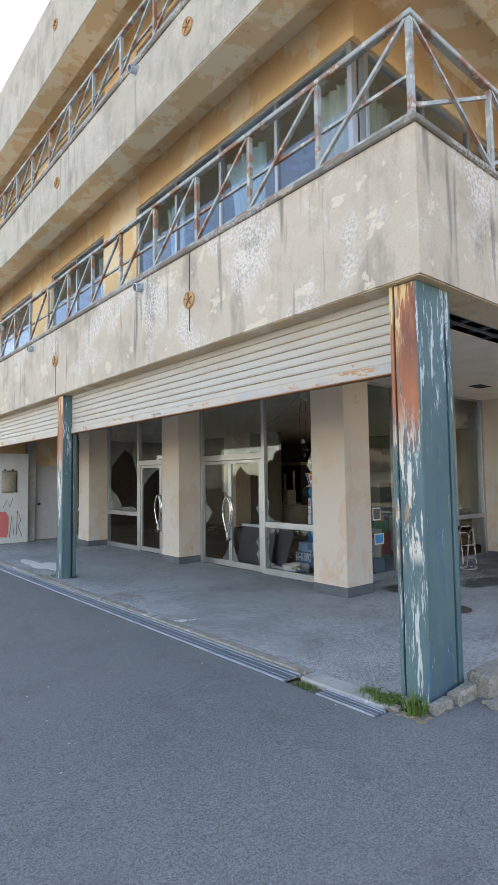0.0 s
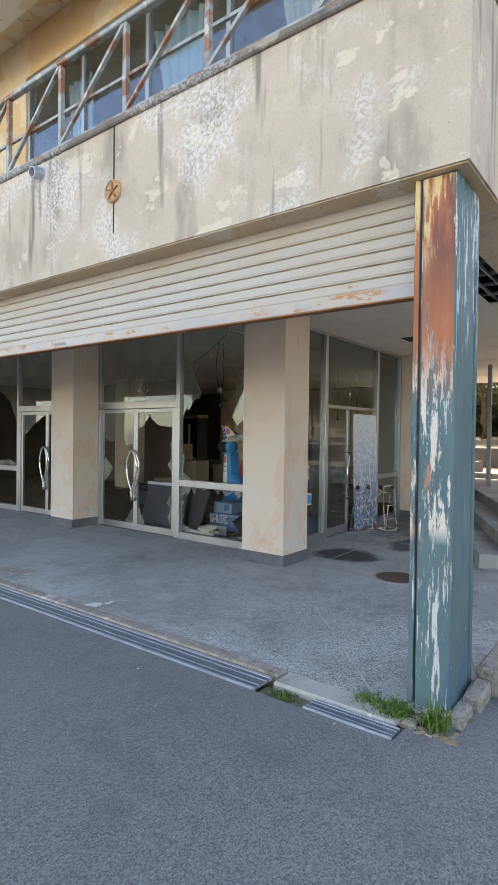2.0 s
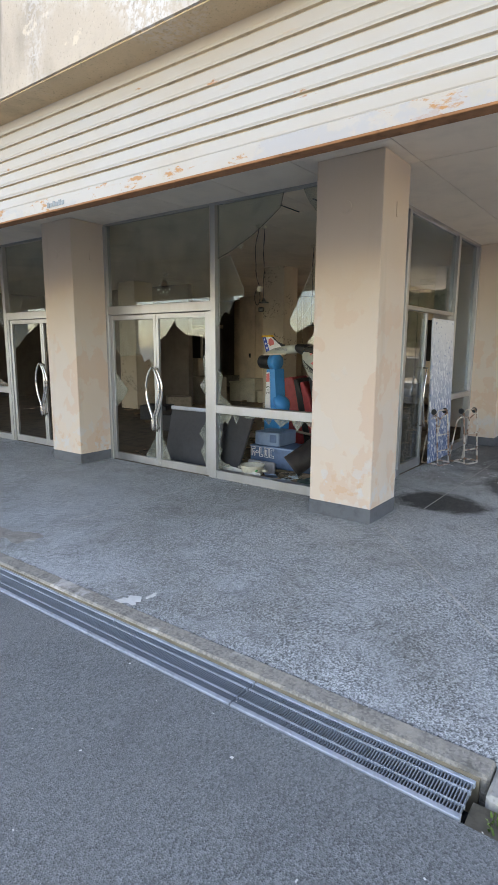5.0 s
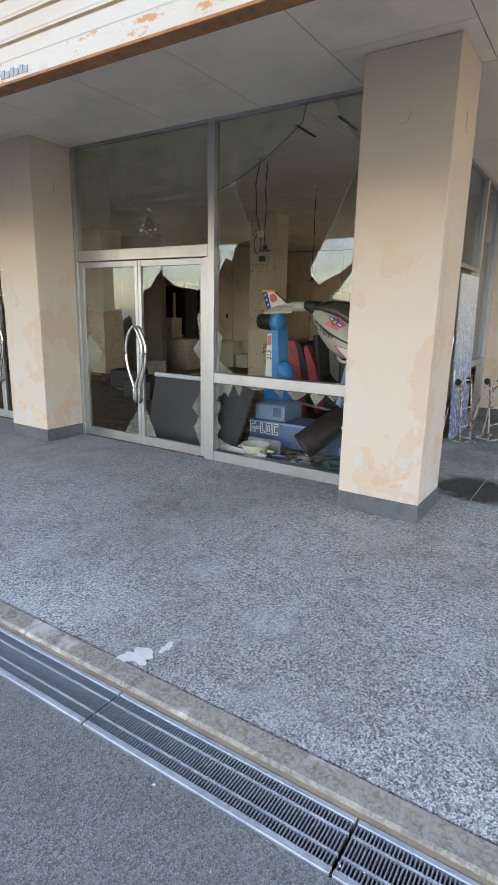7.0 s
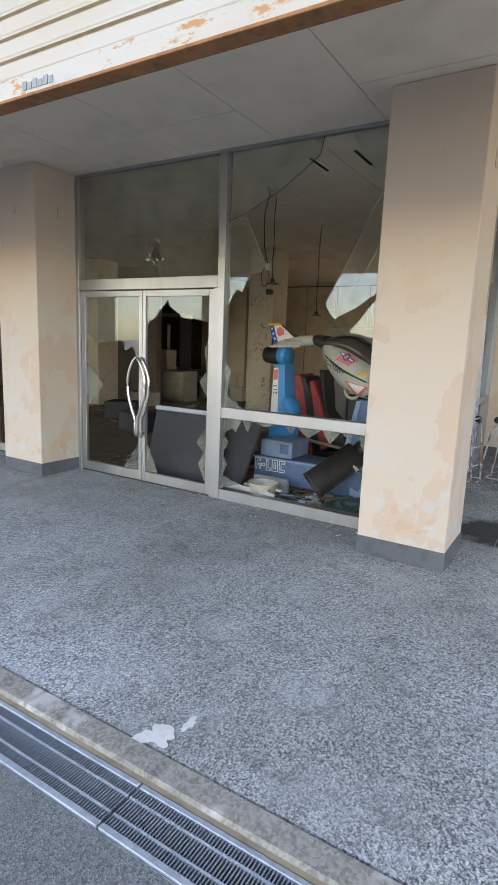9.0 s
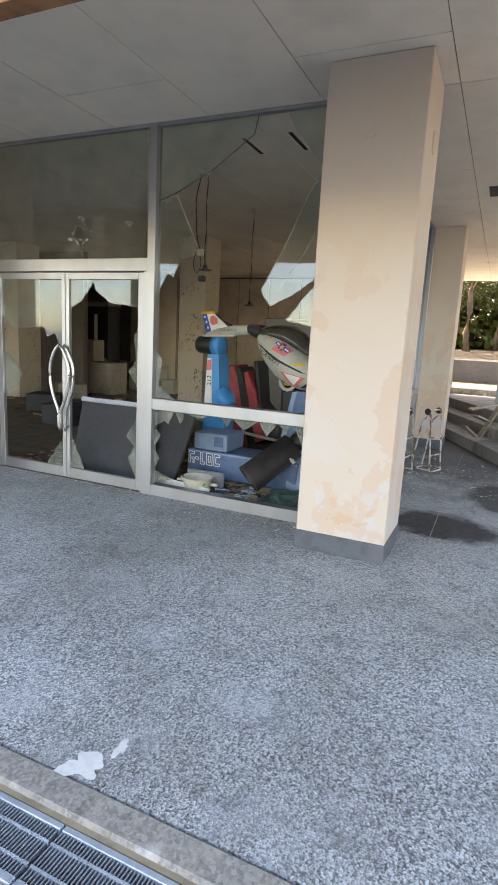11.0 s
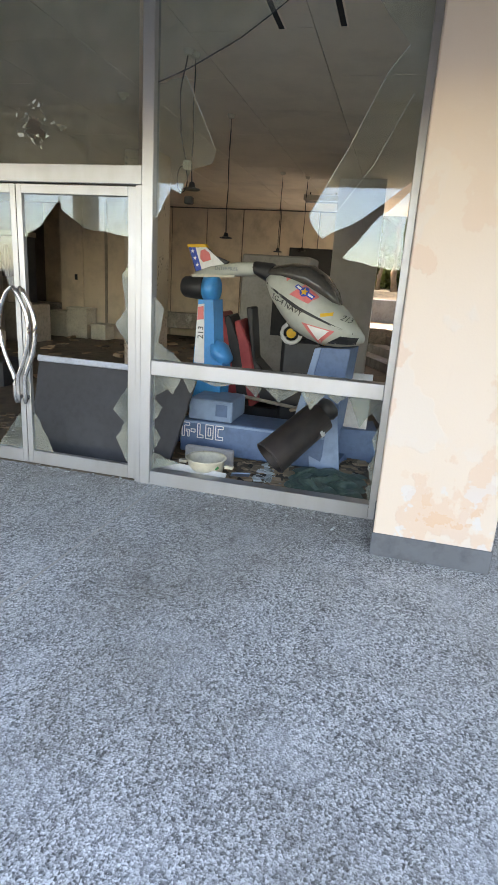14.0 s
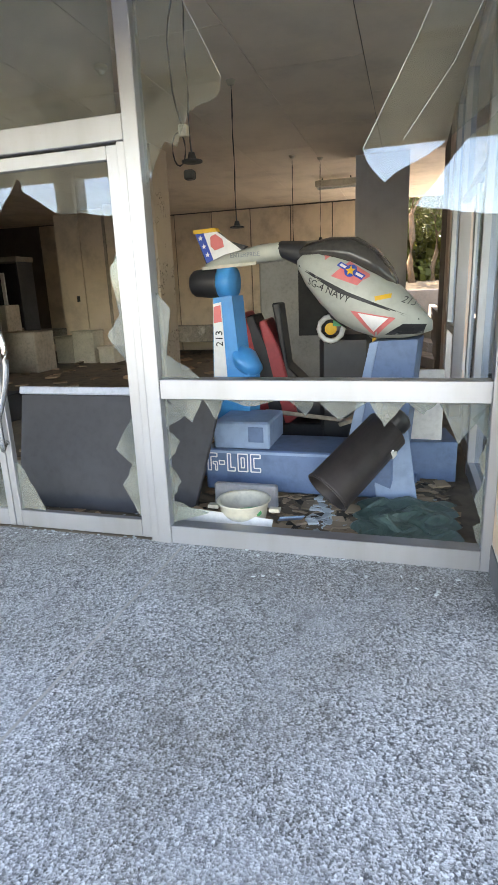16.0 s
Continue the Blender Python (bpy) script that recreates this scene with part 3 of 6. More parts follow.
# upper storeys: wall with window bands
X_UP, Y_UP = 4.4, 3.2
def upper(n, z0, head, top):
    sill = z0 + 0.55
    wins = [(Y_UP + 0.06, 7.85), (9.1, 11.75), (13.0, 15.6), (16.8, 19.4), (20.6, 23.2)]
    bm = B()
    y = Y_UP
    box(bm, X_UP, Y_UP, z0, X_UP + 0.15, Y_FAR, sill)
    box(bm, X_UP, Y_UP, head, X_UP + 0.15, Y_FAR, top)
    for (a, b), (c, d) in zip(wins, wins[1:] + [(Y_FAR, 0)]):
        box(bm, X_UP, b, sill + 0.001, X_UP + 0.15, c, head - 0.001)
    setting("wall_upper_%d" % n, bm, OCHRE, "ochre painted wall with pale flaked patches")
    bm = B()
    box(bm, X_UP + 0.151, Y_UP, z0, 17.0, Y_UP + 0.15, sill)
    box(bm, X_UP + 0.151, Y_UP, head, 17.0, Y_UP + 0.15, top)
    box(bm, 9.0, Y_UP, sill + 0.001, 17.0, Y_UP + 0.15, head - 0.001)
    setting("wall_upper_end_%d" % n, bm, OCHRE, "ochre painted end wall with flaked patches")
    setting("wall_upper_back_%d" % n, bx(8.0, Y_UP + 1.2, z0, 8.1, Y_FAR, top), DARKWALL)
    return sill, head, wins


WIN2 = upper(1, 3.7, 6.2, 6.76)
WIN3 = upper(2, 6.98, 9.0, 9.52)


def sash_window(axis, at, a, b, z0, z1, panes, label, inward=1):
    """A sliding aluminium window: frame, sashes with panes."""
    w = thing("window", label, "window", "upper windows")
    w["kind"] = "structure"
    def bar(p, q, lo, hi, d0, d1):
        if axis == "x":
            return bx(at + d0, p, lo, at + d1, q, hi, 0.004)
        return bx(p, at + d0, lo, q, at + d1, hi, 0.004)
    part("frame", bar(a, b, z0, z0 + 0.05, 0.0, 0.09), ALU, w)
    part("frame", bar(a, b, z1 - 0.05, z1, 0.0, 0.09), ALU, w)
    part("frame", bar(a, a + 0.06, z0 + 0.05, z1 - 0.05, 0.0, 0.09), ALU, w)
    part("frame", bar(b - 0.06, b, z0 + 0.05, z1 - 0.05, 0.0, 0.09), ALU, w)
    step = (b - a - 0.12) / panes
    for i in range(panes):
        p = a + 0.06 + i * step
        if i:
            part("mullion", bar(p - 0.025, p + 0.025, z0 + 0.05, z1 - 0.05, 0.005, 0.075), ALU, w)
        part("pane", bar(p + 0.026, p + step - 0.026, z0 + 0.051, z1 - 0.051, 0.035, 0.041), PANE_UP, w).visible_shadow = False
    return w


def curtain(x, y0, y1, z0, z1, material, seed, label, axis="y"):
    r = random.Random(seed)
    bm = B()
    n = 24
    cols = []
    for i in range(n + 1):
        f = i / n
        row = []
        for j in range(9):
            g = j / 8
            o = 0.05 * math.sin(f * 30 + seed) * (0.6 + 0.4 * g) + 0.02 * r.uniform(-1, 1)
            u = y0 + (y1 - y0) * (f * (0.65 + 0.35 * abs(2 * g - 1)))
            row.append(bm.verts.new((x + o, u, z1 + (z0 - z1) * g) if axis == "y" else (u, x + o, z1 + (z0 - z1) * g)))
        cols.append(row)
    for a, b in zip(cols, cols[1:]):
        for j in range(8):
            bm.faces.new((a[j], a[j + 1], b[j + 1], b[j]))
    ob = part("curtain", bm, material, None, "", True)
    s = ob.modifiers.new("thick", "SOLIDIFY")
    s.thickness = 0.004
    return tagged(ob, label, "curtain", "upper curtains")


for (sill, head, wins) in (WIN2, WIN3):
    for i, (a, b) in enumerate(wins):
        sash_window("x", X_UP + 0.02, a, b, sill, head, 4 if i == 0 else 2, "aluminium framed sliding windows with dusty glass")
    sash_window("y", Y_UP + 0.02, X_UP + 0.2, 9.0, sill, head, 4, "aluminium framed sliding windows on end wall")
curtain(4.75, 3.5, 4.1, 3.75, 6.1, CURTAIN, 1, "faded cream curtain half drawn behind window")
curtain(4.75, 5.0, 5.8, 3.75, 6.1, BLUECLOTH, 2, "pale blue curtain half drawn behind window")
curtain(4.75, 6.9, 7.4, 3.75, 6.1, BLUECLOTH, 3, "pale blue curtain half drawn behind window")
curtain(3.6, 5.0, 5.6, 3.75, 6.1, CURTAIN, 4, "faded cream curtain hanging behind end window", "x")
curtain(3.6, 6.2, 7.2, 3.75, 6.1, BLUECLOTH, 5, "pale blue curtain hanging behind end window", "x")
curtain(4.75, 9.4, 10.0, 3.75, 6.1, BLUECLOTH, 6, "pale blue curtain half drawn behind window")


def railing(n, z0, z1, label):
    r = thing("railing", label, "railing", "balcony railings")
    x, y0 = X_PAR + 0.06, Y_END + 0.06
    part("top_rail", beam(B(), (x, y0, z1), (x, Y_FAR, z1), 0.07, 0.05, 0.008), RAIL, r)
    part("bottom_rail", beam(B(), (x, y0, z0), (x, Y_FAR, z0), 0.07, 0.04, 0.006), RAIL, r)
    part("top_rail", beam(B(), (x - 0.035, y0, z1), (14.0, y0, z1), 0.07, 0.05, 0.008), RAIL, r)
    part("bottom_rail", beam(B(), (x - 0.035, y0, z0), (14.0, y0, z0), 0.07, 0.04, 0.006), RAIL, r)
    step = 0.945
    for i in range(23):
        y = y0 + i * step
        part("post", beam(B(), (x, y, z0 - 0.09), (x, y, z1 - 0.03), 0.045), RAIL, r)
        if i < 22:
            part("brace", beam(B(), (x - 0.014, y + 0.02, z1 - 0.04), (x - 0.014, y + step - 0.02, z0 + 0.03), 0.032), RAIL, r)
            part("mid_bar", beam(B(), (x + 0.02, y + 0.02, (z0 + z1) / 2 - 0.06), (x + 0.02, y + step - 0.02, (z0 + z1) / 2 - 0.06), 0.028), RAIL, r)
    for i in range(1, 8):
        xx = x + i * 1.25
        part("post", beam(B(), (xx, y0, z0 - 0.09), (xx, y0, z1 - 0.03), 0.045), RAIL, r)
    for i in range(7):
        xx = x + i * 1.25
        part("brace", beam(B(), (xx + 0.02, y0 - 0.014, z1 - 0.04), (xx + 1.22, y0 - 0.014, z0 + 0.03), 0.03), RAIL, r)
        part("brace", beam(B(), (xx + 0.02, y0 + 0.016, z0 + 0.1), (xx + 1.22, y0 + 0.016, z1 - 0.1), 0.03), RAIL, r)


railing(1, 4.32, 5.13, "rusty cross-braced steel balcony railing with flaking paint")
railing(2, 7.42, 8.1, "weathered cross-braced steel railing on upper balcony")


def medallion(y, z):
    ob = thing("medallion", "round rusty emblem boss on balcony wall", "emblem", "wall medallions")
    turn = Matrix.Translation((X_PAR, y, z)) @ Matrix.Rotation(radians(-90), 4, "Y")
    part("disc", lathe(B(), [(0, -0.002), (0.1, -0.002), (0.1, 0.02), (0.09, 0.03), (0.08, 0.018), (0, 0.018)], turn), simple("faded ochre enamel", (0.5, 0.3, 0.16), 0.7, 0, 0.3, 20), ob)
    for i in range(5):
        a = 2 * math.pi * i / 5 + 0.3
        p = Vector((X_PAR - 0.024, y, z))
        q = p + Vector((0, 0.075 * math.cos(a), 0.075 * math.sin(a)))
        part("spoke", beam(B(), p, q, 0.012, 0.01), RUST, ob)
    part("hub", lathe(B(), [(0, 0.016), (0.02, 0.016), (0.02, 0.03), (0, 0.033)], turn, 14), RUST, ob)
    return ob


for y, z in ((4.93, 3.66), (9.04, 3.68), (4.93, 6.97), (9.04, 6.85), (9.2, 9.9)):
    medallion(y, z)


def drain_spout(y, z):
    ob = thing("drain_spout", "grey pipe spout sticking out of balcony wall", "pipe", "drain spouts")
    bm = B()
    lathe(bm, [(0.0, -0.01), (0.055, -0.01), (0.055, 0.1), (0.045, 0.1), (0.045, 0.02), (0, 0.02)], Matrix.Translation((X_PAR, y, z)) @ Matrix.Rotation(radians(-100), 4, "Y"), 16)
    part("pipe", bm, GALV, ob)
    part("flange", lathe(B(), [(0.055, -0.002), (0.075, -0.002), (0.075, 0.008), (0.055, 0.008)], Matrix.Translation((X_PAR, y, z)) @ Matrix.Rotation(radians(-90), 4, "Y"), 16), GALV, ob)


for y, z in ((6.05, 4.12), (6.2, 7.2), (10.2, 4.12)):
    drain_spout(y, z)

# ceilings: boards with open joints, one sheet short at the corner
def boards(name, x0, y0, x1, y1, z, mat, label, skip=None, ny=0.915, nx=1.82):
    bm = B()
    i = 0
    y = y0
    while y < y1 - 0.01:
        yb = min(y1, y + ny)
        x = x0 - (nx / 2 if i % 2 else 0)
        while x < x1 - 0.01:
            xa, xb = max(x0, x), min(x1, x + nx)
            if xb - xa > 0.02 and not (skip and skip(xa, y)):
                box(bm, xa + 0.003, y + 0.003, z, xb - 0.003, yb - 0.003, z + 0.012)
            x += nx
        y, i = yb, i + 1
    return setting(name, bm, mat, label)


boards("ceiling_portico", 3.9, 2.74, X_GLAZE - 0.02, Y_FAR, CEIL_Z, CEIL, "stained beige ceiling boards with open joints")
boards("ceiling_portico_end", 7.2, Y_END + 0.39, 17.0, 2.735, CEIL_Z, CEIL, "stained beige ceiling boards at portico end")
boards("ceiling_side", X_GLAZE - 0.015, 2.74, 17.0, Y_SIDE - 0.02, CEIL_Z, CEIL, "stained beige ceiling boards beside shop")
boards("ceiling_shop", X_GLAZE - 0.015, Y_SIDE - 0.015, 17.0, Y_FAR, CEIL_Z, CEIL_IN, "stained shop ceiling boards with open joints")
# black sheet paints the shade of the open ceiling void
setting("ceiling_void_black", bx(3.9, Y_END + 0.39, CEIL_Z + 0.3, 17.0, Y_FAR, CEIL_Z + 0.32), DARK, "black sheet standing for shade over missing ceiling boards")
bm = B()
for i in range(2):
    beam(bm, (3.9, 2.5 + i * 0.17, CEIL_Z + 0.05), (7.3, 2.5 + i * 0.17, CEIL_Z + 0.05), 0.02, 0.03)
for i in range(8):
    beam(bm, (4.05 + i * 0.42, 2.36, CEIL_Z + 0.06), (4.05 + i * 0.42, 2.9, CEIL_Z + 0.06), 0.03)
setting("ceiling_battens", bm, GALV_DARK, "bare steel ceiling battens in a gap")


def vent(x0, y0, x1, y1, label):
    ob = thing("ceiling_slot", label, "vent", "ceiling slots")
    # flat black plate stands for the shade inside the opening
    part("shade_plate", bx(x0, y0, CEIL_Z - 0.004, x1, y1, CEIL_Z - 0.0005), DARK, ob)
    part("rim", bx(x0 - 0.012, y0 - 0.012, CEIL_Z - 0.008, x1 + 0.012, y0 - 0.001, CEIL_Z), CEIL, ob)
    part("rim", bx(x0 - 0.012, y1 + 0.001, CEIL_Z - 0.008, x1 + 0.012, y1 + 0.012, CEIL_Z), CEIL, ob)


vent(6.86, 6.33, 7.26, 6.37, "slot of removed ceiling light, its shade drawn black")
vent(6.84, 5.9, 7.26, 5.94, "slot of removed ceiling light, its shade drawn black")
vent(8.8, 4.2, 9.2, 4.45, "open hatch in portico ceiling, its shade drawn black")
vent(8.0, 3.3, 8.4, 3.42, "open hatch in portico ceiling, its shade drawn black")

# pillars
def pillar(x, y, label, w=PW, deep=0.55):
    ob = thing("pillar", label, "pillar", "portico pillars")
    ob["kind"] = "structure"
    part("shaft", bx(x, y, 0.13, x + deep, y + w, CEIL_Z - 0.002, 0.006), PILLAR, ob)
    part("skirting", bx(x - 0.006, y - 0.006, 0, x + deep + 0.006, y + w + 0.006, 0.135, 0.003), PLINTH, ob, "dark slate skirting")
    return ob


for i in range(4):
    p = pillar(5.83, PY + i * PITCH, "square cream painted pillar with peeling patches")
    z = 2.72
    turn = Matrix.Translation((5.83, PY + i * PITCH + 0.33, z)) @ Matrix.Rotation(radians(-90), 4, "Y")
    part("cover_plate", lathe(B(), [(0, -0.001), (0.05, -0.001), (0.047, 0.006), (0, 0.006)], turn, 20), PILLAR, p)
    part("slot_plate", bx(6.1, PY + i * PITCH - 0.006, 2.65, 6.15, PY + i * PITCH + 0.001, 2.77, 0.002), PILLAR, p)
pillar(10.7, 4.77, "square cream painted pillar beside stacked frames", 0.52)


# steel columns of the shutters
def steel_column(y, label, deep=0.375):
    ob = thing("steel_column", label, "column", "shutter columns")
    x = 3.565
    body = part("column_body", bx(x, y, -0.02, x + deep, y + 0.2, 3.07, 0.01), STEEL, ob)
    body.data.materials.append(STEEL_RUSTY)
    for f in body.data.polygons:
        if f.normal.x < -0.8:
            f.material_index = 1
    part("guide_rail", bx(x + deep + 0.003, y + 0.02, 0.02, x + deep + 0.03, y + 0.18, 3.07, 0.004), BLACK, ob, "dark groove of guide rail")
    part("side_guide", bx(x + deep + 0.032, y + 0.0, 0.01, x + deep + 0.09, y + 0.2, 3.07, 0.008), STEEL, ob)
    part("shutter_guide", box(bx(x + deep * 0.3, y + 0.203, 0.0, x + deep * 0.3 + 0.03, y + 0.26, 3.07, 0.004), x + deep * 0.6, y + 0.203, 0.0, x + deep * 0.6 + 0.025, y + 0.26, 3.07, 0.004), GALV_DARK, ob, "shutter guide channel")
    part("guide_groove", bx(x + 0.02, y + 0.201, 0.02, x + 0.04, y + 0.214, 3.07), BLACK, ob, "dark groove of guide rail")
    part("cover_strip", bx(x + 0.004, y + 0.215, 0.0, x + 0.04, y + 0.245, 3.07, 0.003), STEEL_RUSTY, ob)
    return ob


steel_column(2.04, "steel column with peeling blue-green paint and rust")
steel_column(8.86, "slim steel column, grey paint rusted at foot", 0.16)
steel_column(15.3, "steel column with peeling blue-green paint and rust")


# roller shutters, mostly raised
def shutter(y0, y1, zb, label):
    ob = thing("roller_shutter", label, "shutter", "roller shutters")
    x = 3.72
    h = 0.083
    z = zb + 0.1
    while z < 3.3:
        prof = [(x, z), (x - 0.004, z + 0.008), (x - 0.004, z + h - 0.024), (x + 0.001, z + h - 0.017), (x - 0.011, z + h - 0.012), (x - 0.011, z + h - 0.006), (x, z + h - 0.001), (x + 0.006, z + h - 0.001), (x + 0.006, z)]
        sl = part("slat", prism(B(), prof, "y", y0, y1), SLAT, ob)
        sl.data.materials.append(GROOVE)
        for f in sl.data.polygons:
            if z + h - 0.0245 < f.center.z < z + h - 0.004 and abs(f.normal.x) < 0.97:
                f.material_index = 1
        z += h
    part("bottom_bar", bx(x - 0.012, y0, zb + 0.012, x + 0.016, y1, zb + 0.098, 0.004), BAR, ob, "rust-stained bottom bar")
    part("foot_angle", bx(x - 0.035, y0, zb - 0.002, x + 0.045, y1, zb + 0.01, 0.002), RUST, ob, "rusty angle under bar")
    return ob


sh = shutter(2.3, 8.85, 2.42, "white slatted roller shutter, raised, rust along bottom")
shutter(9.1, 15.28, 2.42, "white slatted roller shutter, raised, rust along bottom")
bm = B()
for i in range(6):
    box(bm, 3.7045, 5.92 + i * 0.032, 2.455, 3.7075, 5.945 + i * 0.032, 2.48 + 0.008 * (i % 2))
part("maker_plate_mark", bm, GALV_DARK, sh, "small unreadable stamped mark")


# drain gratings
def grate(y0, length, label, wide=1.0):
    ob = thing("drain_grate", label, "grating", "drain gratings", (3.148 + 0.104 * wide, y0, -0.016))
    L = length - 0.008
    part("edge_bar", bx(-0.104, 0, -0.02, -0.08, L, 0.004, 0.002), GALV, ob)
    part("edge_bar", bx(0.082, 0, -0.02, 0.102, L, 0.004, 0.002), GALV, ob)
    for u in (-0.038, 0.038):
        part("tie_rod", bx(u - 0.0035, 0.001, -0.012, u + 0.0035, L - 0.001, 0.003), GALV, ob)
    n = int(L / 0.0118)
    bar = mesh("bar", bx(-0.0795, 0, -0.02, 0.0815, 0.0043, 0.0), GRATE_BAR)
    for i in range(n):
        o = new("bar", bar)
        o.parent, o.location = ob, (0, 0.006 + i * L / n, 0)
    for o in ob.children:
        o.matrix_parent_inverse = Matrix()
    ob.scale.x = wide
    return ob


g = grate(3.11, 1.005, "galvanised steel drain grating set in channel")
for i in range(1, 15):
    copy_thing(g, Matrix.Translation((3.252, 3.11 + i * 1.005, -0.016)))
grate(2.21, 0.55, "short galvanised drain grating beside broken kerb", 0.62)


# ---- shop glazing ----
FROST = Mat("crushed glass", (0.6, 0.66, 0.65), 0.25).island(0.3).done()
def glass(poly, at, axis, material, parent, seed=0, rough_edge=0.0, name="glass"):
    p = jag(poly, rough_edge, seed) if rough_edge else poly
    ob = part(name, prism(B(), p, axis, at - 0.003, at + 0.003), material, parent)
    ob.visible_shadow = False
    return ob


def door_leaf(parent, x, a, b, z0, z1, handle_at, paired=False):
    """An aluminium door leaf between a and b on the plane x."""
    s = 1 if handle_at > (a + b) / 2 else -1
    wa, wb = (0.06, 0.042) if s > 0 else (0.042, 0.06)
    d = part("door", bx(x - 0.02, a, z0, x + 0.02, a + wa, z1, 0.003), ALU, parent)
    part("stile", bx(x - 0.02, b - wb, z0, x + 0.02, b, z1, 0.003), ALU, d)
    part("bottom_rail", bx(x - 0.02, a + wa + 0.001, z0, x + 0.02, b - wb - 0.001, z0 + 0.1, 0.003), ALU, d)
    part("top_rail", bx(x - 0.02, a + wa + 0.001, z1 - 0.06, x + 0.02, b - wb - 0.001, z1, 0.003), ALU, d)
    for way in ((s, -s) if paired else (s,)):
        pts = []
        for i in range(25):
            f = i / 24
            pts.append((x - 0.075, handle_at - way * (0.012 + 0.13 * math.sin(math.pi * min(1, f * 1.3)) ** 0.8 * (1 - 0.5 * f)), 1.29 - 0.8 * f))
        tube_pts = [(x - 0.02, handle_at, 1.27)] + pts + [(x - 0.02, handle_at, 0.52)]
        part("handle", tube(B(), tube_pts, 0.015, 10), CHROME, d, "looped chrome pull handle", True)
    return d


def bay(y0, doors_first, label):
    """One bay between pillars: a pair of doors with a transom light, and a fixed light."""
    y1 = y0 + PITCH - PW
    ob = thing("shop_front", label, "shop front", "shop front bays")
    ob["kind"] = "structure"
    x = X_GLAZE
    m = y0 + 1.62 if not doors_first else y1 - 1.62
    part("head", bx(x - 0.03, y0, 3.105, x + 0.03, y1, CEIL_Z - 0.001, 0.003), ALU, ob)
    part("mullion", bx(x - 0.05, m - 0.038, 0, x + 0.035, m + 0.038, 3.104, 0.004), ALU, ob)
    part("jamb", bx(x - 0.045, y0, 0, x + 0.045, y0 + 0.045, 3.104, 0.003), ALU, ob)
    part("jamb", bx(x - 0.045, y1 - 0.045, 0, x + 0.045, y1, 3.104, 0.003), ALU, ob)
    fix = (m + 0.039, y1 - 0.046) if doors_first else (y0 + 0.046, m - 0.039)
    dor = (y0 + 0.046, m - 0.039) if doors_first else (m + 0.039, y1 - 0.046)
    part("sill", bx(x - 0.045, fix[0], 0.0, x + 0.045, fix[1], 0.1, 0.003), ALU, ob)
    part("mid_rail", bx(x - 0.045, fix[0], 0.785, x + 0.045, fix[1], 0.885, 0.004), ALU, ob)
    part("transom", bx(x - 0.045, dor[0], 1.965, x + 0.045, dor[1], 2.075, 0.004), ALU, ob)
    j0, j1 = (dor[1] - 0.042, dor[1]) if doors_first else (dor[0], dor[0] + 0.042)
    part("door_jamb", bx(x - 0.04, j0, 0, x + 0.03, j1, 1.964, 0.003), ALU, ob)
    dor = (dor[0], j0 - 0.001) if doors_first else (j1 + 0.001, dor[1])
    mid = (dor[0] + dor[1]) / 2
    d1 = door_leaf(ob, x, dor[0] + 0.003, mid - 0.003, 0.01, 1.958, mid - 0.028)
    d2 = door_leaf(ob, x, mid + 0.003, dor[1] - 0.003, 0.01, 1.958, mid + 0.028, True)
    return ob, fix, dor, mid, d1, d2


front, fix, dor, mid, leaf_r, leaf_l = bay(PY + PW, False, "aluminium shop front with double doors and smashed glass")
fa, fb = fix
# fixed light, upper: jagged remains
glass([(fb, 3.104), (fb - 0.88, 3.104), (fb - 0.85, 2.97), (fb - 0.5, 2.74), (fb - 0.2, 2.6), (fb, 2.53)], X_GLAZE, "x", PANE, front, 1, 0.004)
glass([(fb, 2.525), (fb - 0.18, 2.56), (fb - 0.3, 2.33), (fb - 0.38, 2.17), (fb - 0.36, 2.1), (fb - 0.22, 2.05), (fb - 0.16, 1.92), (fb - 0.1, 1.95), (fb, 1.78)], X_GLAZE, "x", PANE, front, 2, 0.006)
glass([(fa, 3.104), (fa + 0.42, 3.104), (fa + 0.34, 2.95), (fa + 0.1, 2.68), (fa + 0.2, 2.55), (fa + 0.36, 2.2), (fa + 0.56, 1.83), (fa + 0.54, 1.78), (fa + 0.47, 1.7), (fa + 0.25, 1.82), (fa, 2.02)], X_GLAZE, "x", PANE, front, 3, 0.006)
glass([(fa, 1.97), (fa + 0.2, 1.78), (fa + 0.34, 1.6), (fa + 0.16, 1.56), (fa, 1.55)], X_GLAZE, "x", PANE, front, 4, 0.006)
glass([(fb, 1.3), (fb - 0.07, 1.22), (fb - 0.03, 1.0), (fb - 0.12, 0.95), (fb - 0.2, 0.886), (fb, 0.886)], X_GLAZE, "x", SHARD, front, 5, 0.004)
def crack(pts, r, mat, parent):
    part("crack_edge", tube(B(), [(X_GLAZE - 0.004, fb - u, z) for u, z in pts], r, 5), mat, parent)


crack([(0.88, 3.1), (0.85, 2.97), (0.66, 2.84), (0.5, 2.74), (0.2, 2.6), (0.0, 2.53)], 0.0035, BLACK, front)
crack([(0.18, 2.56), (0.3, 2.33), (0.38, 2.17)], 0.0015, FROST, front)
w = fb - fa
crack([(w - 0.1, 2.68), (w - 0.2, 2.55), (w - 0.36, 2.2), (w - 0.56, 1.83)], 0.0015, FROST, front)
crack([(w - 0.05, 2.45), (w - 0.22, 2.1), (w - 0.4, 1.85)], 0.0015, FROST, front)
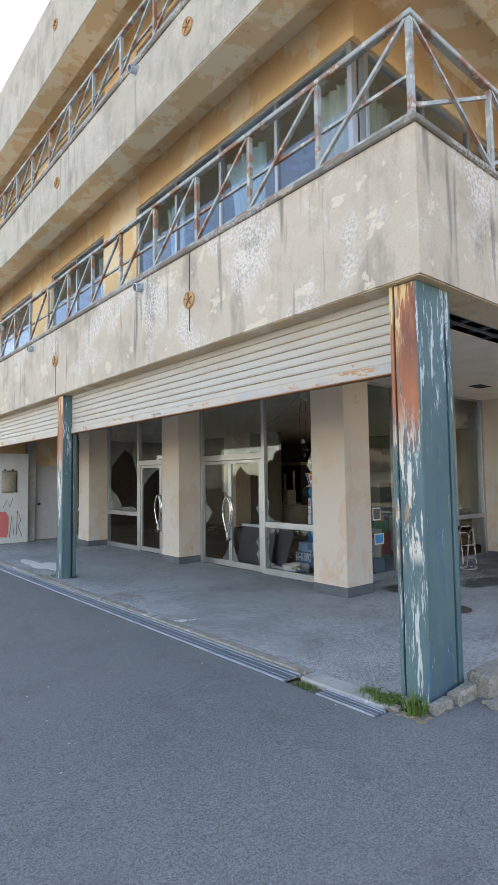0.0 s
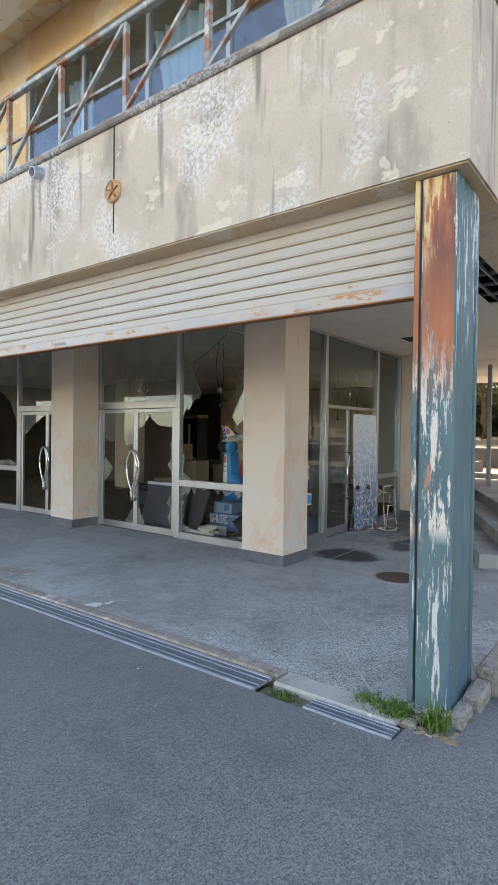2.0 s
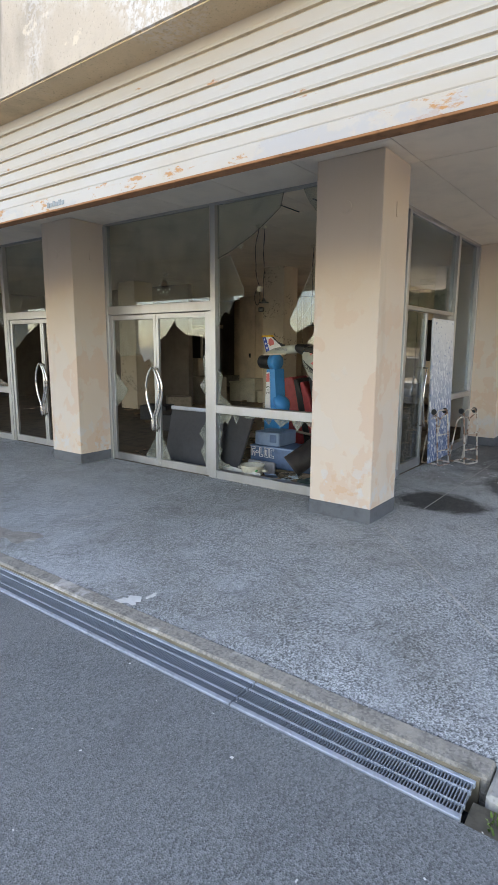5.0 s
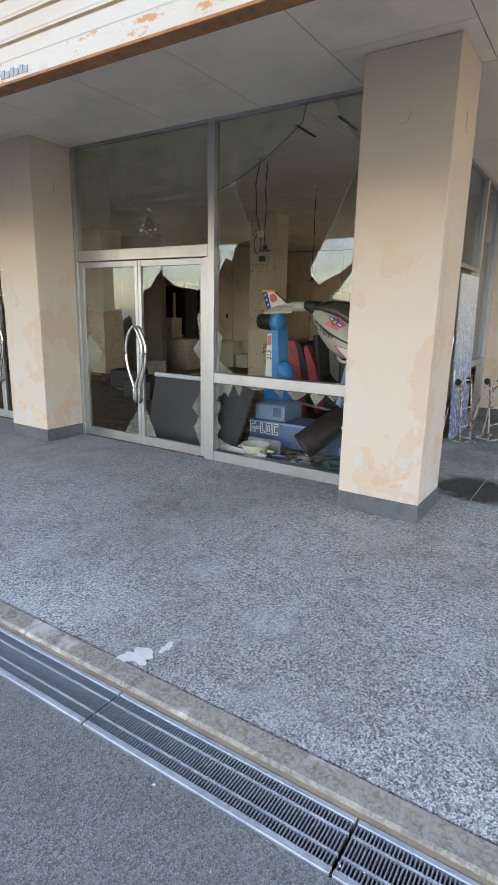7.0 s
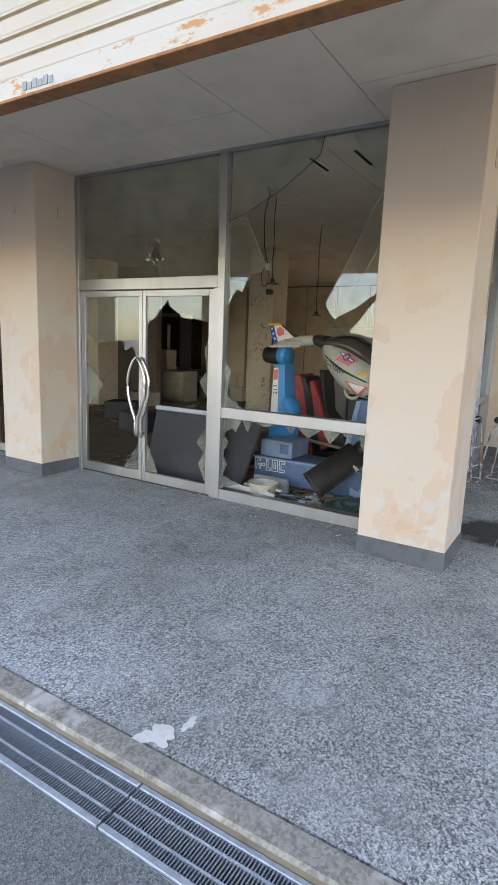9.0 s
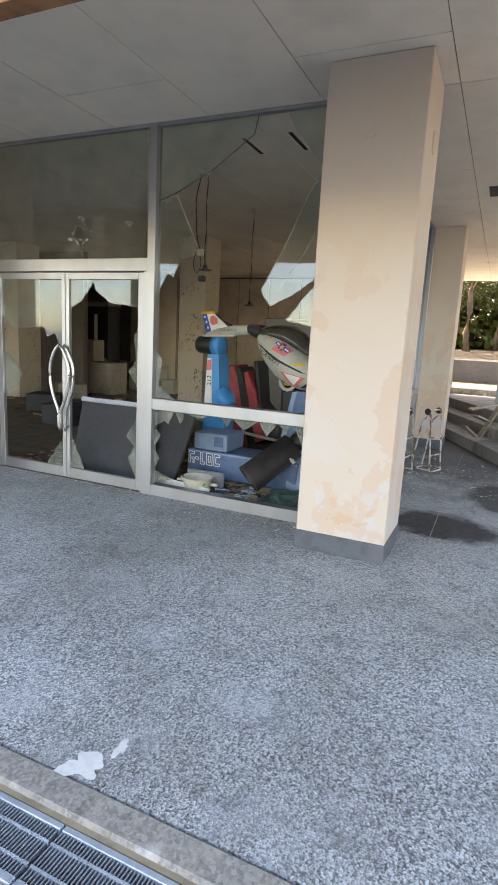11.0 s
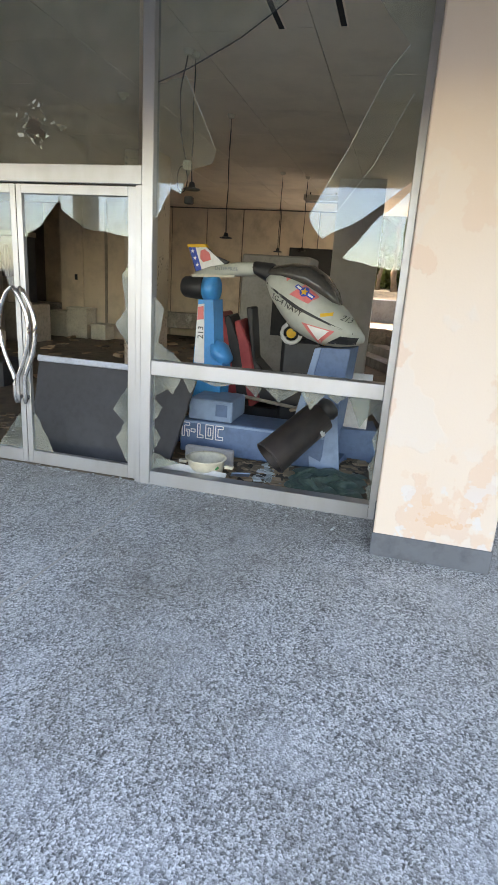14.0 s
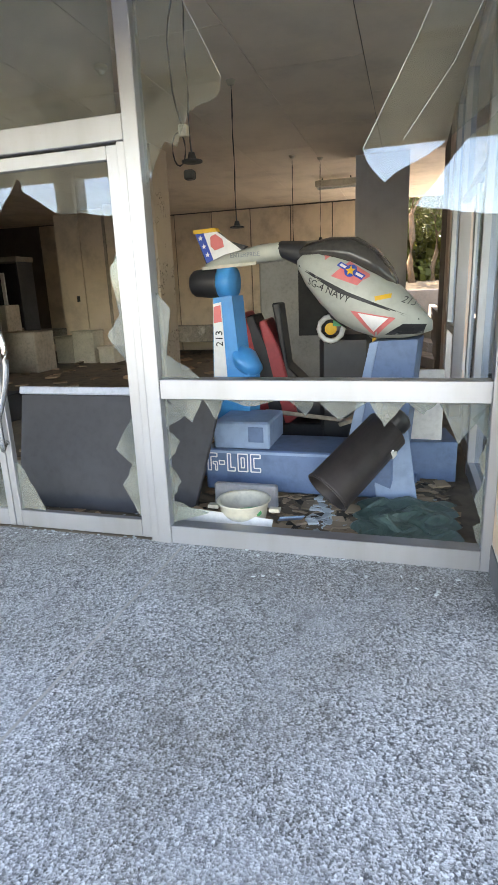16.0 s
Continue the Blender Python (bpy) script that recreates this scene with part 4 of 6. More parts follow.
# fixed light, lower: a rim of shards
rnd = random.Random(12)
y = fa
while y < fb - 0.05:
    w = rnd.uniform(0.1, 0.34)
    e = min(fb, y + w)
    deep = rnd.uniform(0.03, 0.14) * (1.9 if y < fa + 0.3 else 1)
    glass([(y, 0.784), (e, 0.784), (y + (e - y) * rnd.uniform(0.3, 0.7), 0.784 - deep)], X_GLAZE, "x", SHARD, front, int(y * 100), 0.004)
    y = e
z = 0.101
while z < 0.75:
    h = rnd.uniform(0.12, 0.22)
    e = min(0.78, z + h)
    glass([(fb, z), (fb, e), (fb - rnd.uniform(0.04, 0.22), z + (e - z) * rnd.uniform(0.3, 0.8))], X_GLAZE, "x", SHARD, front, int(z * 100), 0.006)
    glass([(fa, z), (fa, e), (fa + rnd.uniform(0.03, 0.1), z + (e - z) * rnd.uniform(0.3, 0.8))], X_GLAZE, "x", SHARD, front, int(z * 77), 0.004)
    z = e
# transom light with a hole knocked through it
cy, cz = 7.72, 2.3
bm = B()
da, db = dor
angles = sorted([2 * math.pi * (i + 0.5) / 32 - math.pi for i in range(32)] + [math.atan2(zz - cz, yy - cy) for yy in (da, db) for zz in (2.076, 3.104)])
n = len(angles)
def rim(a):
    c, s = math.cos(a), math.sin(a)
    k = min((db - cy if c > 0 else cy - da) / max(abs(c), 1e-6), (3.104 - cz if s > 0 else cz - 2.076) / max(abs(s), 1e-6))
    return cy + c * k, cz + s * k
lo = []
for i in range(n):
    a = angles[i]
    r = rnd.uniform(0.035, 0.085)
    p = (cy + r * math.cos(a), cz + r * 1.1 * math.sin(a))
    q = rim(a)
    lo.append([bm.verts.new((X_GLAZE - 0.003, *p)), bm.verts.new((X_GLAZE - 0.003, *q))])
for i in range(n):
    a, b = lo[i], lo[(i + 1) % n]
    bm.faces.new((a[0], a[1], b[1], b[0]))
me = part("glass", bm, PANE, front)
me.visible_shadow = False
me.modifiers.new("thick", "SOLIDIFY").thickness = 0.006
bm = B()
for i in range(46):
    a, r = rnd.uniform(0, 6.28), rnd.uniform(0.06, 0.14)
    p = Vector((X_GLAZE - 0.007, cy + r * math.cos(a), cz + r * math.sin(a)))
    s = rnd.uniform(0.008, 0.022)
    v = [bm.verts.new(p + Vector((rnd.uniform(-0.004, 0.001), rnd.uniform(-s, s), rnd.uniform(-s, s)))) for _ in range(4)]
    for f in ((0, 1, 2), (0, 1, 3), (0, 2, 3), (1, 2, 3)):
        bm.faces.new([v[j] for j in f])
part("cracked_rim", bm, FROST, front, "frosted crushed glass round the hole")
# doors: remains of the panes
a, b = dor[0] + 0.064, mid - 0.046
glass([(a, 1.897), (b, 1.897), (b, 1.62), (b - 0.14, 1.72), (b - 0.27, 1.87), (b - 0.3, 1.8), (b - 0.45, 1.7), (a, 1.66)], X_GLAZE, "x", PANE, leaf_r, 21, 0.008)
glass([(a, 1.5), (a + 0.05, 1.42), (a + 0.02, 1.2), (a + 0.1, 1.1), (a, 0.95)], X_GLAZE, "x", SHARD, leaf_r, 22, 0.005)
glass([(a, 0.111), (a + 0.1, 0.3), (a + 0.03, 0.42), (a + 0.12, 0.5), (a, 0.7)], X_GLAZE, "x", SHARD, leaf_r, 23, 0.006)
glass([(b, 0.111), (b - 0.16, 0.111), (b - 0.05, 0.35), (b, 0.4)], X_GLAZE, "x", SHARD, leaf_r, 24, 0.006)
a, b = mid + 0.046, dor[1] - 0.064
glass([(a, 1.897), (b, 1.897), (b, 1.55), (b - 0.12, 1.42), (a + 0.25, 1.46), (a + 0.2, 1.36), (a + 0.1, 1.4), (a, 1.2)], X_GLAZE, "x", PANE, leaf_l, 25, 0.008)
glass([(b, 1.2), (b - 0.12, 1.1), (b - 0.25, 0.98), (b - 0.15, 0.85), (b, 0.75)], X_GLAZE, "x", SHARD, leaf_l, 26, 0.01)
glass([(a, 0.111), (a + 0.22, 0.111), (a + 0.1, 0.28), (a, 0.4)], X_GLAZE, "x", SHARD, leaf_l, 27, 0.006)

second, fix2, dor2, mid2, l1, l2 = bay(PY + PW + PITCH, True, "aluminium shop front with doors and broken panes")
glass([(fix2[0], 3.104), (fix2[1], 3.104), (fix2[1], 1.9), (fix2[0] + 0.7, 2.4), (fix2[0] + 0.35, 2.2), (fix2[0] + 0.1, 1.8), (fix2[0], 2.0)], X_GLAZE, "x", PANE, second, 31, 0.01)
glass([(fix2[0], 0.886), (fix2[1], 0.886), (fix2[1], 1.5), (fix2[1] - 0.5, 1.2), (fix2[1] - 0.7, 0.96), (fix2[0] + 0.3, 1.0)], X_GLAZE, "x", SHARD, second, 32, 0.02)
glass([(dor2[0], 2.076), (dor2[1], 2.076), (dor2[1], 3.089), (dor2[0], 3.089)], X_GLAZE, "x", PANE, second)
glass([(dor2[0] + 0.1, 1.89), (mid2 - 0.1, 1.89), (mid2 - 0.1, 1.5), (mid2 - 0.4, 1.75)], X_GLAZE, "x", PANE, l1, 33, 0.01)
glass([(mid2 + 0.1, 1.89), (dor2[1] - 0.1, 1.89), (dor2[1] - 0.1, 1.5), (mid2 + 0.4, 1.75)], X_GLAZE, "x", PANE, l2, 34, 0.01)
third = bay(PY + PW + 2 * PITCH, False, "aluminium shop front beside far steel column")[0]

# side glazing between corner pillar and back pillar
sg = thing("side_shop_front", "aluminium framed side glazing with an open door", "shop front")
sg["kind"] = "structure"
SX0, SX1 = 5.83 + PW, 10.7
part("head", bx(SX0, Y_SIDE - 0.045, 3.09, SX1, Y_SIDE + 0.045, CEIL_Z - 0.001, 0.003), ALU, sg)
for x in (SX0 + 0.03, 7.75, 9.62, SX1 - 0.04):
    part("mullion", bx(x - 0.04, Y_SIDE - 0.05, 0, x + 0.04, Y_SIDE + 0.05, 3.089, 0.004), ALU, sg)
part("sill", bx(SX0, Y_SIDE - 0.044, 0, 7.709, Y_SIDE + 0.044, 0.1, 0.003), ALU, sg)
part("sill", bx(9.661, Y_SIDE - 0.044, 0, SX1 - 0.081, Y_SIDE + 0.044, 0.1, 0.003), ALU, sg)
part("mid_rail", bx(9.661, Y_SIDE - 0.044, 0.8, SX1 - 0.081, Y_SIDE + 0.044, 0.88, 0.003), ALU, sg)
glass([(SX0 + 0.071, 0.101), (7.709, 0.101), (7.709, 3.089), (SX0 + 0.071, 3.089)], Y_SIDE, "y", PANE_SIDE, sg)
part("transom", bx(7.791, Y_SIDE - 0.03, 2.0, 9.579, Y_SIDE + 0.03, 2.05, 0.003), ALU, sg)
glass([(7.791, 2.051), (9.579, 2.051), (9.579, 3.089), (7.791, 3.089)], Y_SIDE, "y", PANE_SIDE, sg)
glass([(9.661, 0.881), (10.61, 0.881), (10.61, 3.089), (9.661, 3.089)], Y_SIDE, "y", PANE_SIDE, sg)
ld = part("door", bx(7.795, Y_SIDE - 0.02, 0.01, 7.86, Y_SIDE + 0.02, 1.99, 0.003), ALU, sg)
part("stile", bx(8.5, Y_SIDE - 0.02, 0.01, 8.57, Y_SIDE + 0.02, 1.99, 0.003), ALU, ld)
part("bottom_rail", bx(7.861, Y_SIDE - 0.02, 0.01, 8.499, Y_SIDE + 0.02, 0.13, 0.003), ALU, ld)
glass([(7.861, 0.131), (8.499, 0.131), (8.499, 1.99), (7.861, 1.99)], Y_SIDE, "y", PANE_SIDE, ld)
part("handle", tube(B(), [(8.48, Y_SIDE - 0.02, 1.3)] + [(8.48 - 0.1 * math.sin(math.pi * i / 12), Y_SIDE - 0.08, 1.3 - 0.75 * i / 12) for i in range(13)] + [(8.48, Y_SIDE - 0.02, 0.55)], 0.013, 8), CHROME, ld, "looped chrome pull handle", True)
for (x, z, w, h, mat, nm) in ((7.15, 0.55, 0.24, 0.17, BRIGHTBLUE, "blue_sticker"), (7.12, 0.93, 0.2, 0.2, PAPER, "notice")):
    st = thing(nm, "small square sticker on side window glass", "sticker", "window stickers")
    part("sheet", bx(x, Y_SIDE - 0.008, z, x + w, Y_SIDE - 0.004, z + h), PAPER, st)
    part("print", bx(x + 0.02, Y_SIDE - 0.011, z + 0.02, x + w - 0.02, Y_SIDE - 0.0085, z + h - 0.02), mat if mat is not PAPER else DARKWALL, st)

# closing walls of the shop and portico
setting("wall_shop_back", bx(16.6, Y_SIDE + 1.2, 0, 16.8, Y_FAR, CEIL_Z + 0.3), DARKWALL, "stained back wall behind panels, coloured dark for dimness")
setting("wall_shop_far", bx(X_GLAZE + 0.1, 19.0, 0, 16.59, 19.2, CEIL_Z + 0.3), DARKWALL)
panels = thing("wall_panels", "stained plywood wall panels with open joints", "wall panels")
panels["kind"] = "structure"
for i in range(9):
    part("panel", bx(16.56, 6.45 + i * 0.92, 0.0, 16.598, 7.345 + i * 0.92, 3.1, 0.004), INWALL, panels)
setting("wall_partition", bx(12.6, 5.75, 0, 12.75, 6.5, CEIL_Z), WHITEWALL, "pale partition wall end")
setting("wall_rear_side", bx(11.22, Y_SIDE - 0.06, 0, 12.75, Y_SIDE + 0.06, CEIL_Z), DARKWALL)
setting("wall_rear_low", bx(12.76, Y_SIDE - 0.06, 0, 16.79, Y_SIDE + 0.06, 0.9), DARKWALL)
# wall colour darkened to make the deep interior look unlit
setting("wall_far_store", box(bx(12.0, 12.6, 0, 12.15, 14.0, CEIL_Z), 12.0, 15.1, 0, 12.15, 18.9, CEIL_Z), DARKWALL, "stained inner wall, room dimness in its colour, with doorway")
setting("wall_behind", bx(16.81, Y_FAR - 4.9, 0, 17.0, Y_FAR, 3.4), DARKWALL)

# far end of the portico
setting("wall_portico_end", bx(3.95, 15.62, 0, X_GLAZE + 0.3, 15.8, CEIL_Z + 0.3), OCHRE, "dull painted wall closing the portico")

# ---- far end of the portico: painted board, bag, door ----
fd = thing("steel_door", "closed pale grey steel door with round knob", "door")
fd["kind"] = "structure"
part("leaf", bx(5.42, 15.575, 0.01, 6.2, 15.615, 2.02, 0.004), WHITEDOOR, fd)
part("frame", box(box(bx(5.36, 15.57, 0, 5.415, 15.618, 2.08), 6.205, 15.57, 0, 6.26, 15.618, 2.08), 5.416, 15.57, 2.025, 6.204, 15.618, 2.08), WHITEDOOR, fd)
part("knob", lathe(B(), [(0, 0.0), (0.035, 0.0), (0.012, 0.012), (0.012, 0.04), (0.03, 0.05), (0.03, 0.07), (0, 0.08)], Matrix.Translation((5.5, 15.575, 1.0)) @ Matrix.Rotation(radians(90), 4, "X"), 14), BLACK, fd, "dark door knob", True)
setting("pier_portico_end", bx(5.12, 15.35, 0, 5.34, 15.6, CEIL_Z - 0.01, 0.01), CONCRETE, "bare grey concrete pier")
pb = thing("painted_board", "white board wall with red and blue graffiti", "board")
part("board", bx(4.0, 15.25, 0.0, 5.1, 15.33, 2.4, 0.006), WHITEWALL, pb)
part("red_graffiti", prism(B(), jag([(4.2, 0.2), (4.55, 0.15), (4.6, 0.7), (4.5, 0.85), (4.25, 0.8)], 0.03, 3), "y", 15.244, 15.248), PINKRED, pb)
part("blue_graffiti", prism(B(), jag([(4.0, 0.9), (4.1, 0.95), (4.12, 1.5), (4.02, 1.6)], 0.02, 4), "y", 15.244, 15.248), BLUE, pb)
bm = B()
tube(bm, [(4.62, 15.245, 0.15), (4.68, 15.245, 0.75), (4.74, 15.245, 0.2)], 0.008, 6)
tube(bm, [(4.8, 15.245, 0.2), (4.82, 15.245, 0.85), (4.92, 15.245, 0.6), (4.84, 15.245, 0.45), (4.95, 15.245, 0.15)], 0.008, 6)
tube(bm, [(4.45, 15.245, 0.95), (4.55, 15.245, 1.15), (4.62, 15.245, 0.95), (4.7, 15.245, 1.2)], 0.008, 6)
part("scrawl", bm, DARKWALL, pb)
wb = thing("wall_sack", "dark brown sack hanging on white board", "sack")
bm = B()
n = 8
grid = [[bm.verts.new((4.4 + 0.38 * i / n, 15.24 - 0.1 * math.sin(math.pi * i / n) * math.sin(math.pi * (j + 0.6) / (n + 1)) - 0.01, 1.35 + 0.58 * j / n)) for j in range(n + 1)] for i in range(n + 1)]
for i in range(n):
    for j in range(n):
        bm.faces.new((grid[i][j], grid[i + 1][j], grid[i + 1][j + 1], grid[i][j + 1]))
sk = part("sack_body", bm, WOOD, wb, "", True)
sk.modifiers.new("thick", "SOLIDIFY").thickness = 0.02
part("strap", bx(4.46, 15.22, 1.92, 4.5, 15.245, 1.98), BLACK, wb)
part("strap", bx(4.66, 15.22, 1.92, 4.7, 15.245, 1.98), BLACK, wb)

# ---- corner: kerb blocks, steps, apron ----
def stone(name, label, x0, y0, z0, x1, y1, z1, mat, seed, group=""):
    r = random.Random(seed)
    bm = bx(x0, y0, z0, x1, y1, z1, 0.02)
    for v in bm.verts:
        v.co += Vector((r.uniform(-0.015, 0.015), r.uniform(-0.015, 0.015), r.uniform(-0.008, 0.008)))
    ob = part(name, bm, mat)
    return tagged(ob, label, "concrete block", group)


stone("kerb_block", "broken concrete lump at column foot", 3.47, 1.93, -0.1, 3.7, 2.02, 0.04, KERB, 1, "kerb blocks")
stone("kerb_block", "pale broken concrete kerb block by column", 3.72, 1.9, -0.1, 3.99, 2.02, 0.07, KERB, 2, "kerb blocks")
stone("kerb_block", "long concrete kerb block with worn edge", 4.0, 1.8, -0.1, 6.6, 2.0, 0.14, KERB, 3, "kerb blocks")
stone("kerb_block", "small broken concrete lump in weeds", 3.32, 2.14, -0.1, 3.42, 2.24, 0.0, KERB, 4, "kerb blocks")
setting("apron", prism(B(), [(4.1, 2.02), (7.3, 2.02), (7.3, 2.7), (6.3, 2.83)], "z", -0.1, 0.02), CONCRETE, "smooth grey concrete apron slab")
setting("apron_lip", prism(B(), jag([(3.85, 1.7), (4.3, 1.45), (5.6, 1.3), (8.0, 1.4), (8.0, 1.77), (4.06, 1.77), (3.9, 1.84)], 0.02, 6), "z", -0.04, 0.0), KERB, "pale cement lip beside asphalt")
# steps climb away from the shop, running at an angle to it
ST = pose(7.05, 2.72, 0, 0, 0, 23.3)
for i, (off, z) in enumerate(((0.0, 0.17), (0.34, 0.34), (0.68, 0.52))):
    setting("step_%d" % (i + 1), bx(0.3, -6.0, -0.1, 12.0, -off, z - i * 0.001, 0.008, ST), CONCRETE, "weathered grey concrete step")
bank = B()
prof = [(0, 0.50), (5.0, 0.52), (5.6, 0.55), (6.0, 1.1), (12.0, 1.2), (13.0, 1.45), (60, 2.2)]
cols = [[bank.verts.new((15.5 + u, y, z)) for u, z in prof] for y in (-60, -20, 0, 12, 40, 90)]
for a, b in zip(cols, cols[1:]):
    for j in range(len(prof) - 1):
        bank.faces.new((a[j], b[j], b[j + 1], a[j + 1]))
setting("ground_bank", bank, EARTH, "sunlit leaf-strewn bank beyond a lane")
setting("lane", bx(21.6, -60, 1.12, 26.5, 90, 1.16), ASPHALT, "pale sunlit lane")
# slate colour puts the shadow on this concrete wall into its surface
setting("retaining_wall", bx(20.6, -40, 0.4, 20.8, 60, 1.2, 0.02), PLINTH, "low concrete retaining wall, its shade coloured blue-grey")
setting("low_kerb", bx(15.2, -30, 0.3, 15.45, 30, 0.66, 0.02), KERB, "dark kerb edge")
pst = thing("frame_post", "thin steel post with yellow foot at portico end", "post")
part("post", bx(12.9, 4.05, 0.0, 12.98, 4.13, CEIL_Z, 0.004), GALV_DARK, pst)


def tree(x, y, z, h, seed, label):
    r = random.Random(seed)
    ob = thing("tree", label, "tree", "trees on the bank")
    bm = B()
    top = Vector((x + r.uniform(-0.5, 0.5), y + r.uniform(-0.5, 0.5), z + h * 0.75))
    base = Vector((x, y, z - 0.1))
    n = 7
    tr = [base.lerp(top, i / n) + Vector((r.uniform(-0.12, 0.12), r.uniform(-0.12, 0.12), 0)) * (i > 0) for i in range(n + 1)]
    tube(bm, tr, [0.03 * h * (1 - 0.75 * i / n) * (1.25 if i == 0 else 1) / 1.6 for i in range(n + 1)], 9)
    part("trunk", bm, BARK, ob, "", True)
    tips = []
    for k in range(9):
        s = tr[3 + k % 5]
        a = r.uniform(0, 6.28)
        L = h * r.uniform(0.18, 0.34)
        e = s + Vector((math.cos(a) * L, math.sin(a) * L, L * r.uniform(0.15, 0.7)))
        mpt = s.lerp(e, 0.5) + Vector((0, 0, 0.15))
        part("limb", tube(B(), [s, mpt, e], [0.045, 0.03, 0.012], 6), BARK, ob)
        tips += [e, mpt, s.lerp(e, 0.75)]
    vs, fs = [], []
    for tip in tips:
        for c in range(5):
            cc = tip + Vector((r.gauss(0, 0.5), r.gauss(0, 0.5), r.gauss(0, 0.4)))
            for l in range(34):
                p = cc + Vector((r.gauss(0, 0.3), r.gauss(0, 0.3), r.gauss(0, 0.22)))
                s = r.uniform(0.05, 0.11)
                ax = Vector((r.gauss(0, 1), r.gauss(0, 1), r.gauss(0, 1))).normalized()
                u = ax.orthogonal().normalized() * s
                v = ax.cross(u) * 0.6
                i0 = len(vs)
                vs += [p - u, p + v * 0.6, p + u, p - v * 0.6]
                fs.append((i0, i0 + 1, i0 + 2, i0 + 3))
    me = bpy.data.meshes.new("crown")
    me.from_pydata([tuple(v) for v in vs], [], fs)
    me.materials.append(LEAF)
    cr = new("crown", me)
    cr.parent = ob
    cr["kind"] = "stuff"
    return ob


rnd = random.Random(77)
for i, (x, y) in enumerate(((29, 5.6), (31, 3.4), (28.5, 1.5), (30.5, 8.5), (33, 6.5), (36, 4.5), (35, 10.5), (34, 0.5), (37, 8), (32, -3), (30, 12), (39, 2), (28, -7), (33, -11))):
    tree(x, y, 1.45 + max(0, x - 28.5) * 0.016, rnd.uniform(6, 9), i + 5, "sunlit broadleaf tree with yellow-green leaves on bank")
tree(14.0, -9.0, 2.3, 7.5, 40, "broadleaf tree beyond the portico end")
tree(18.0, -13.0, 3.6, 8.5, 41, "broadleaf tree beyond the portico end")
# unseen slope, added to hold daylight back from the side portico
setting("ground_shading_slope", prism(B(), [(-4.0, -0.1), (-7.0, 1.6), (-12.0, 3.6), (-30.0, 5.0), (-30.0, -0.1)], "x", 7.0, 60.0), EARTH, "unseen slope added to dim the side portico")
for i, (x, y) in enumerate(((9.0, -6.5), (11.5, -7.5), (14.5, -6.0), (17.5, -7.0), (20.5, -6.0))):
    tree(x, y, 1.4, 6.5 + i % 3, 60 + i, "broadleaf tree on slope beyond the steps")
for i, (x, y) in enumerate(((5.0, -13.0), (9.0, -15.0), (12.5, -12.5), (22.0, -10.0))):
    tree(x, y, 2.6 if x > 20 else 3.6 if x > 7 else -0.02, 7.5 + i % 3, 50 + i, "broadleaf tree beyond the portico end")
# undergrowth behind the trees
vs, fs = [], []
r = random.Random(9)
for i in range(60000):
    p = Vector((r.uniform(38, 47), r.uniform(-30, 36), 1.6 + abs(r.gauss(0, 4.5))))
    s = r.uniform(0.14, 0.34)
    ax = Vector((r.gauss(0, 1), r.gauss(0, 1), r.gauss(0, 1))).normalized()
    u = ax.orthogonal().normalized() * s
    v = ax.cross(u) * 0.7
    k = len(vs)
    vs += [p - u, p + v, p + u, p - v]
    fs.append((k, k + 1, k + 2, k + 3))
me = bpy.data.meshes.new("undergrowth")
me.from_pydata([tuple(v) for v in vs], [], fs)
me.materials.append(LEAF)
tagged(new("undergrowth", me), "dense green undergrowth behind trees", "bushes", "", "stuff")


def tuft(x, y, z, n, h, spread, mat, name, label, seed):
    r = random.Random(seed)
    bm = B()
    for i in range(n):
        bx0, by0 = x + r.gauss(0, spread), y + r.gauss(0, spread)
        a = r.uniform(0, 6.28)
        lean = r.uniform(0.2, 0.8) * h
        w = 0.004
        L = h * r.uniform(0.4, 1)
        d = Vector((math.cos(a), math.sin(a), 0))
        s = Vector((-d.y, d.x, 0)) * w
        p0, p1, p2 = Vector((bx0, by0, z)), Vector((bx0, by0, z + L * 0.6)) + d * lean * 0.3, Vector((bx0, by0, z + L * 0.85)) + d * lean
        v = [bm.verts.new(q) for q in (p0 - s, p0 + s, p1 + s, p1 - s, p2)]
        bm.faces.new(v[:4])
        bm.faces.new((v[3], v[2], v[4]))
    ob = part(name, bm, mat)
    return tagged(ob, label, "weeds", "", "stuff")


tuft(3.4, 2.06, -0.02, 150, 0.15, 0.035, GRASS, "weed_tuft", "green weeds at foot of steel column", 1)
tuft(3.44, 2.3, -0.006, 700, 0.03, 0.055, GRASS, "moss", "bright green moss along kerb", 2)
tuft(3.46, 2.48, -0.006, 300, 0.022, 0.045, GRASS, "moss", "bright green moss along kerb", 5)
tuft(3.22, 2.93, -0.045, 160, 0.035, 0.05, GRASS, "moss", "small weeds in broken drain", 3)
tuft(3.5, 9.2, 0.0, 110, 0.06, 0.15, GRASS, "moss", "small weeds along the drain", 4)


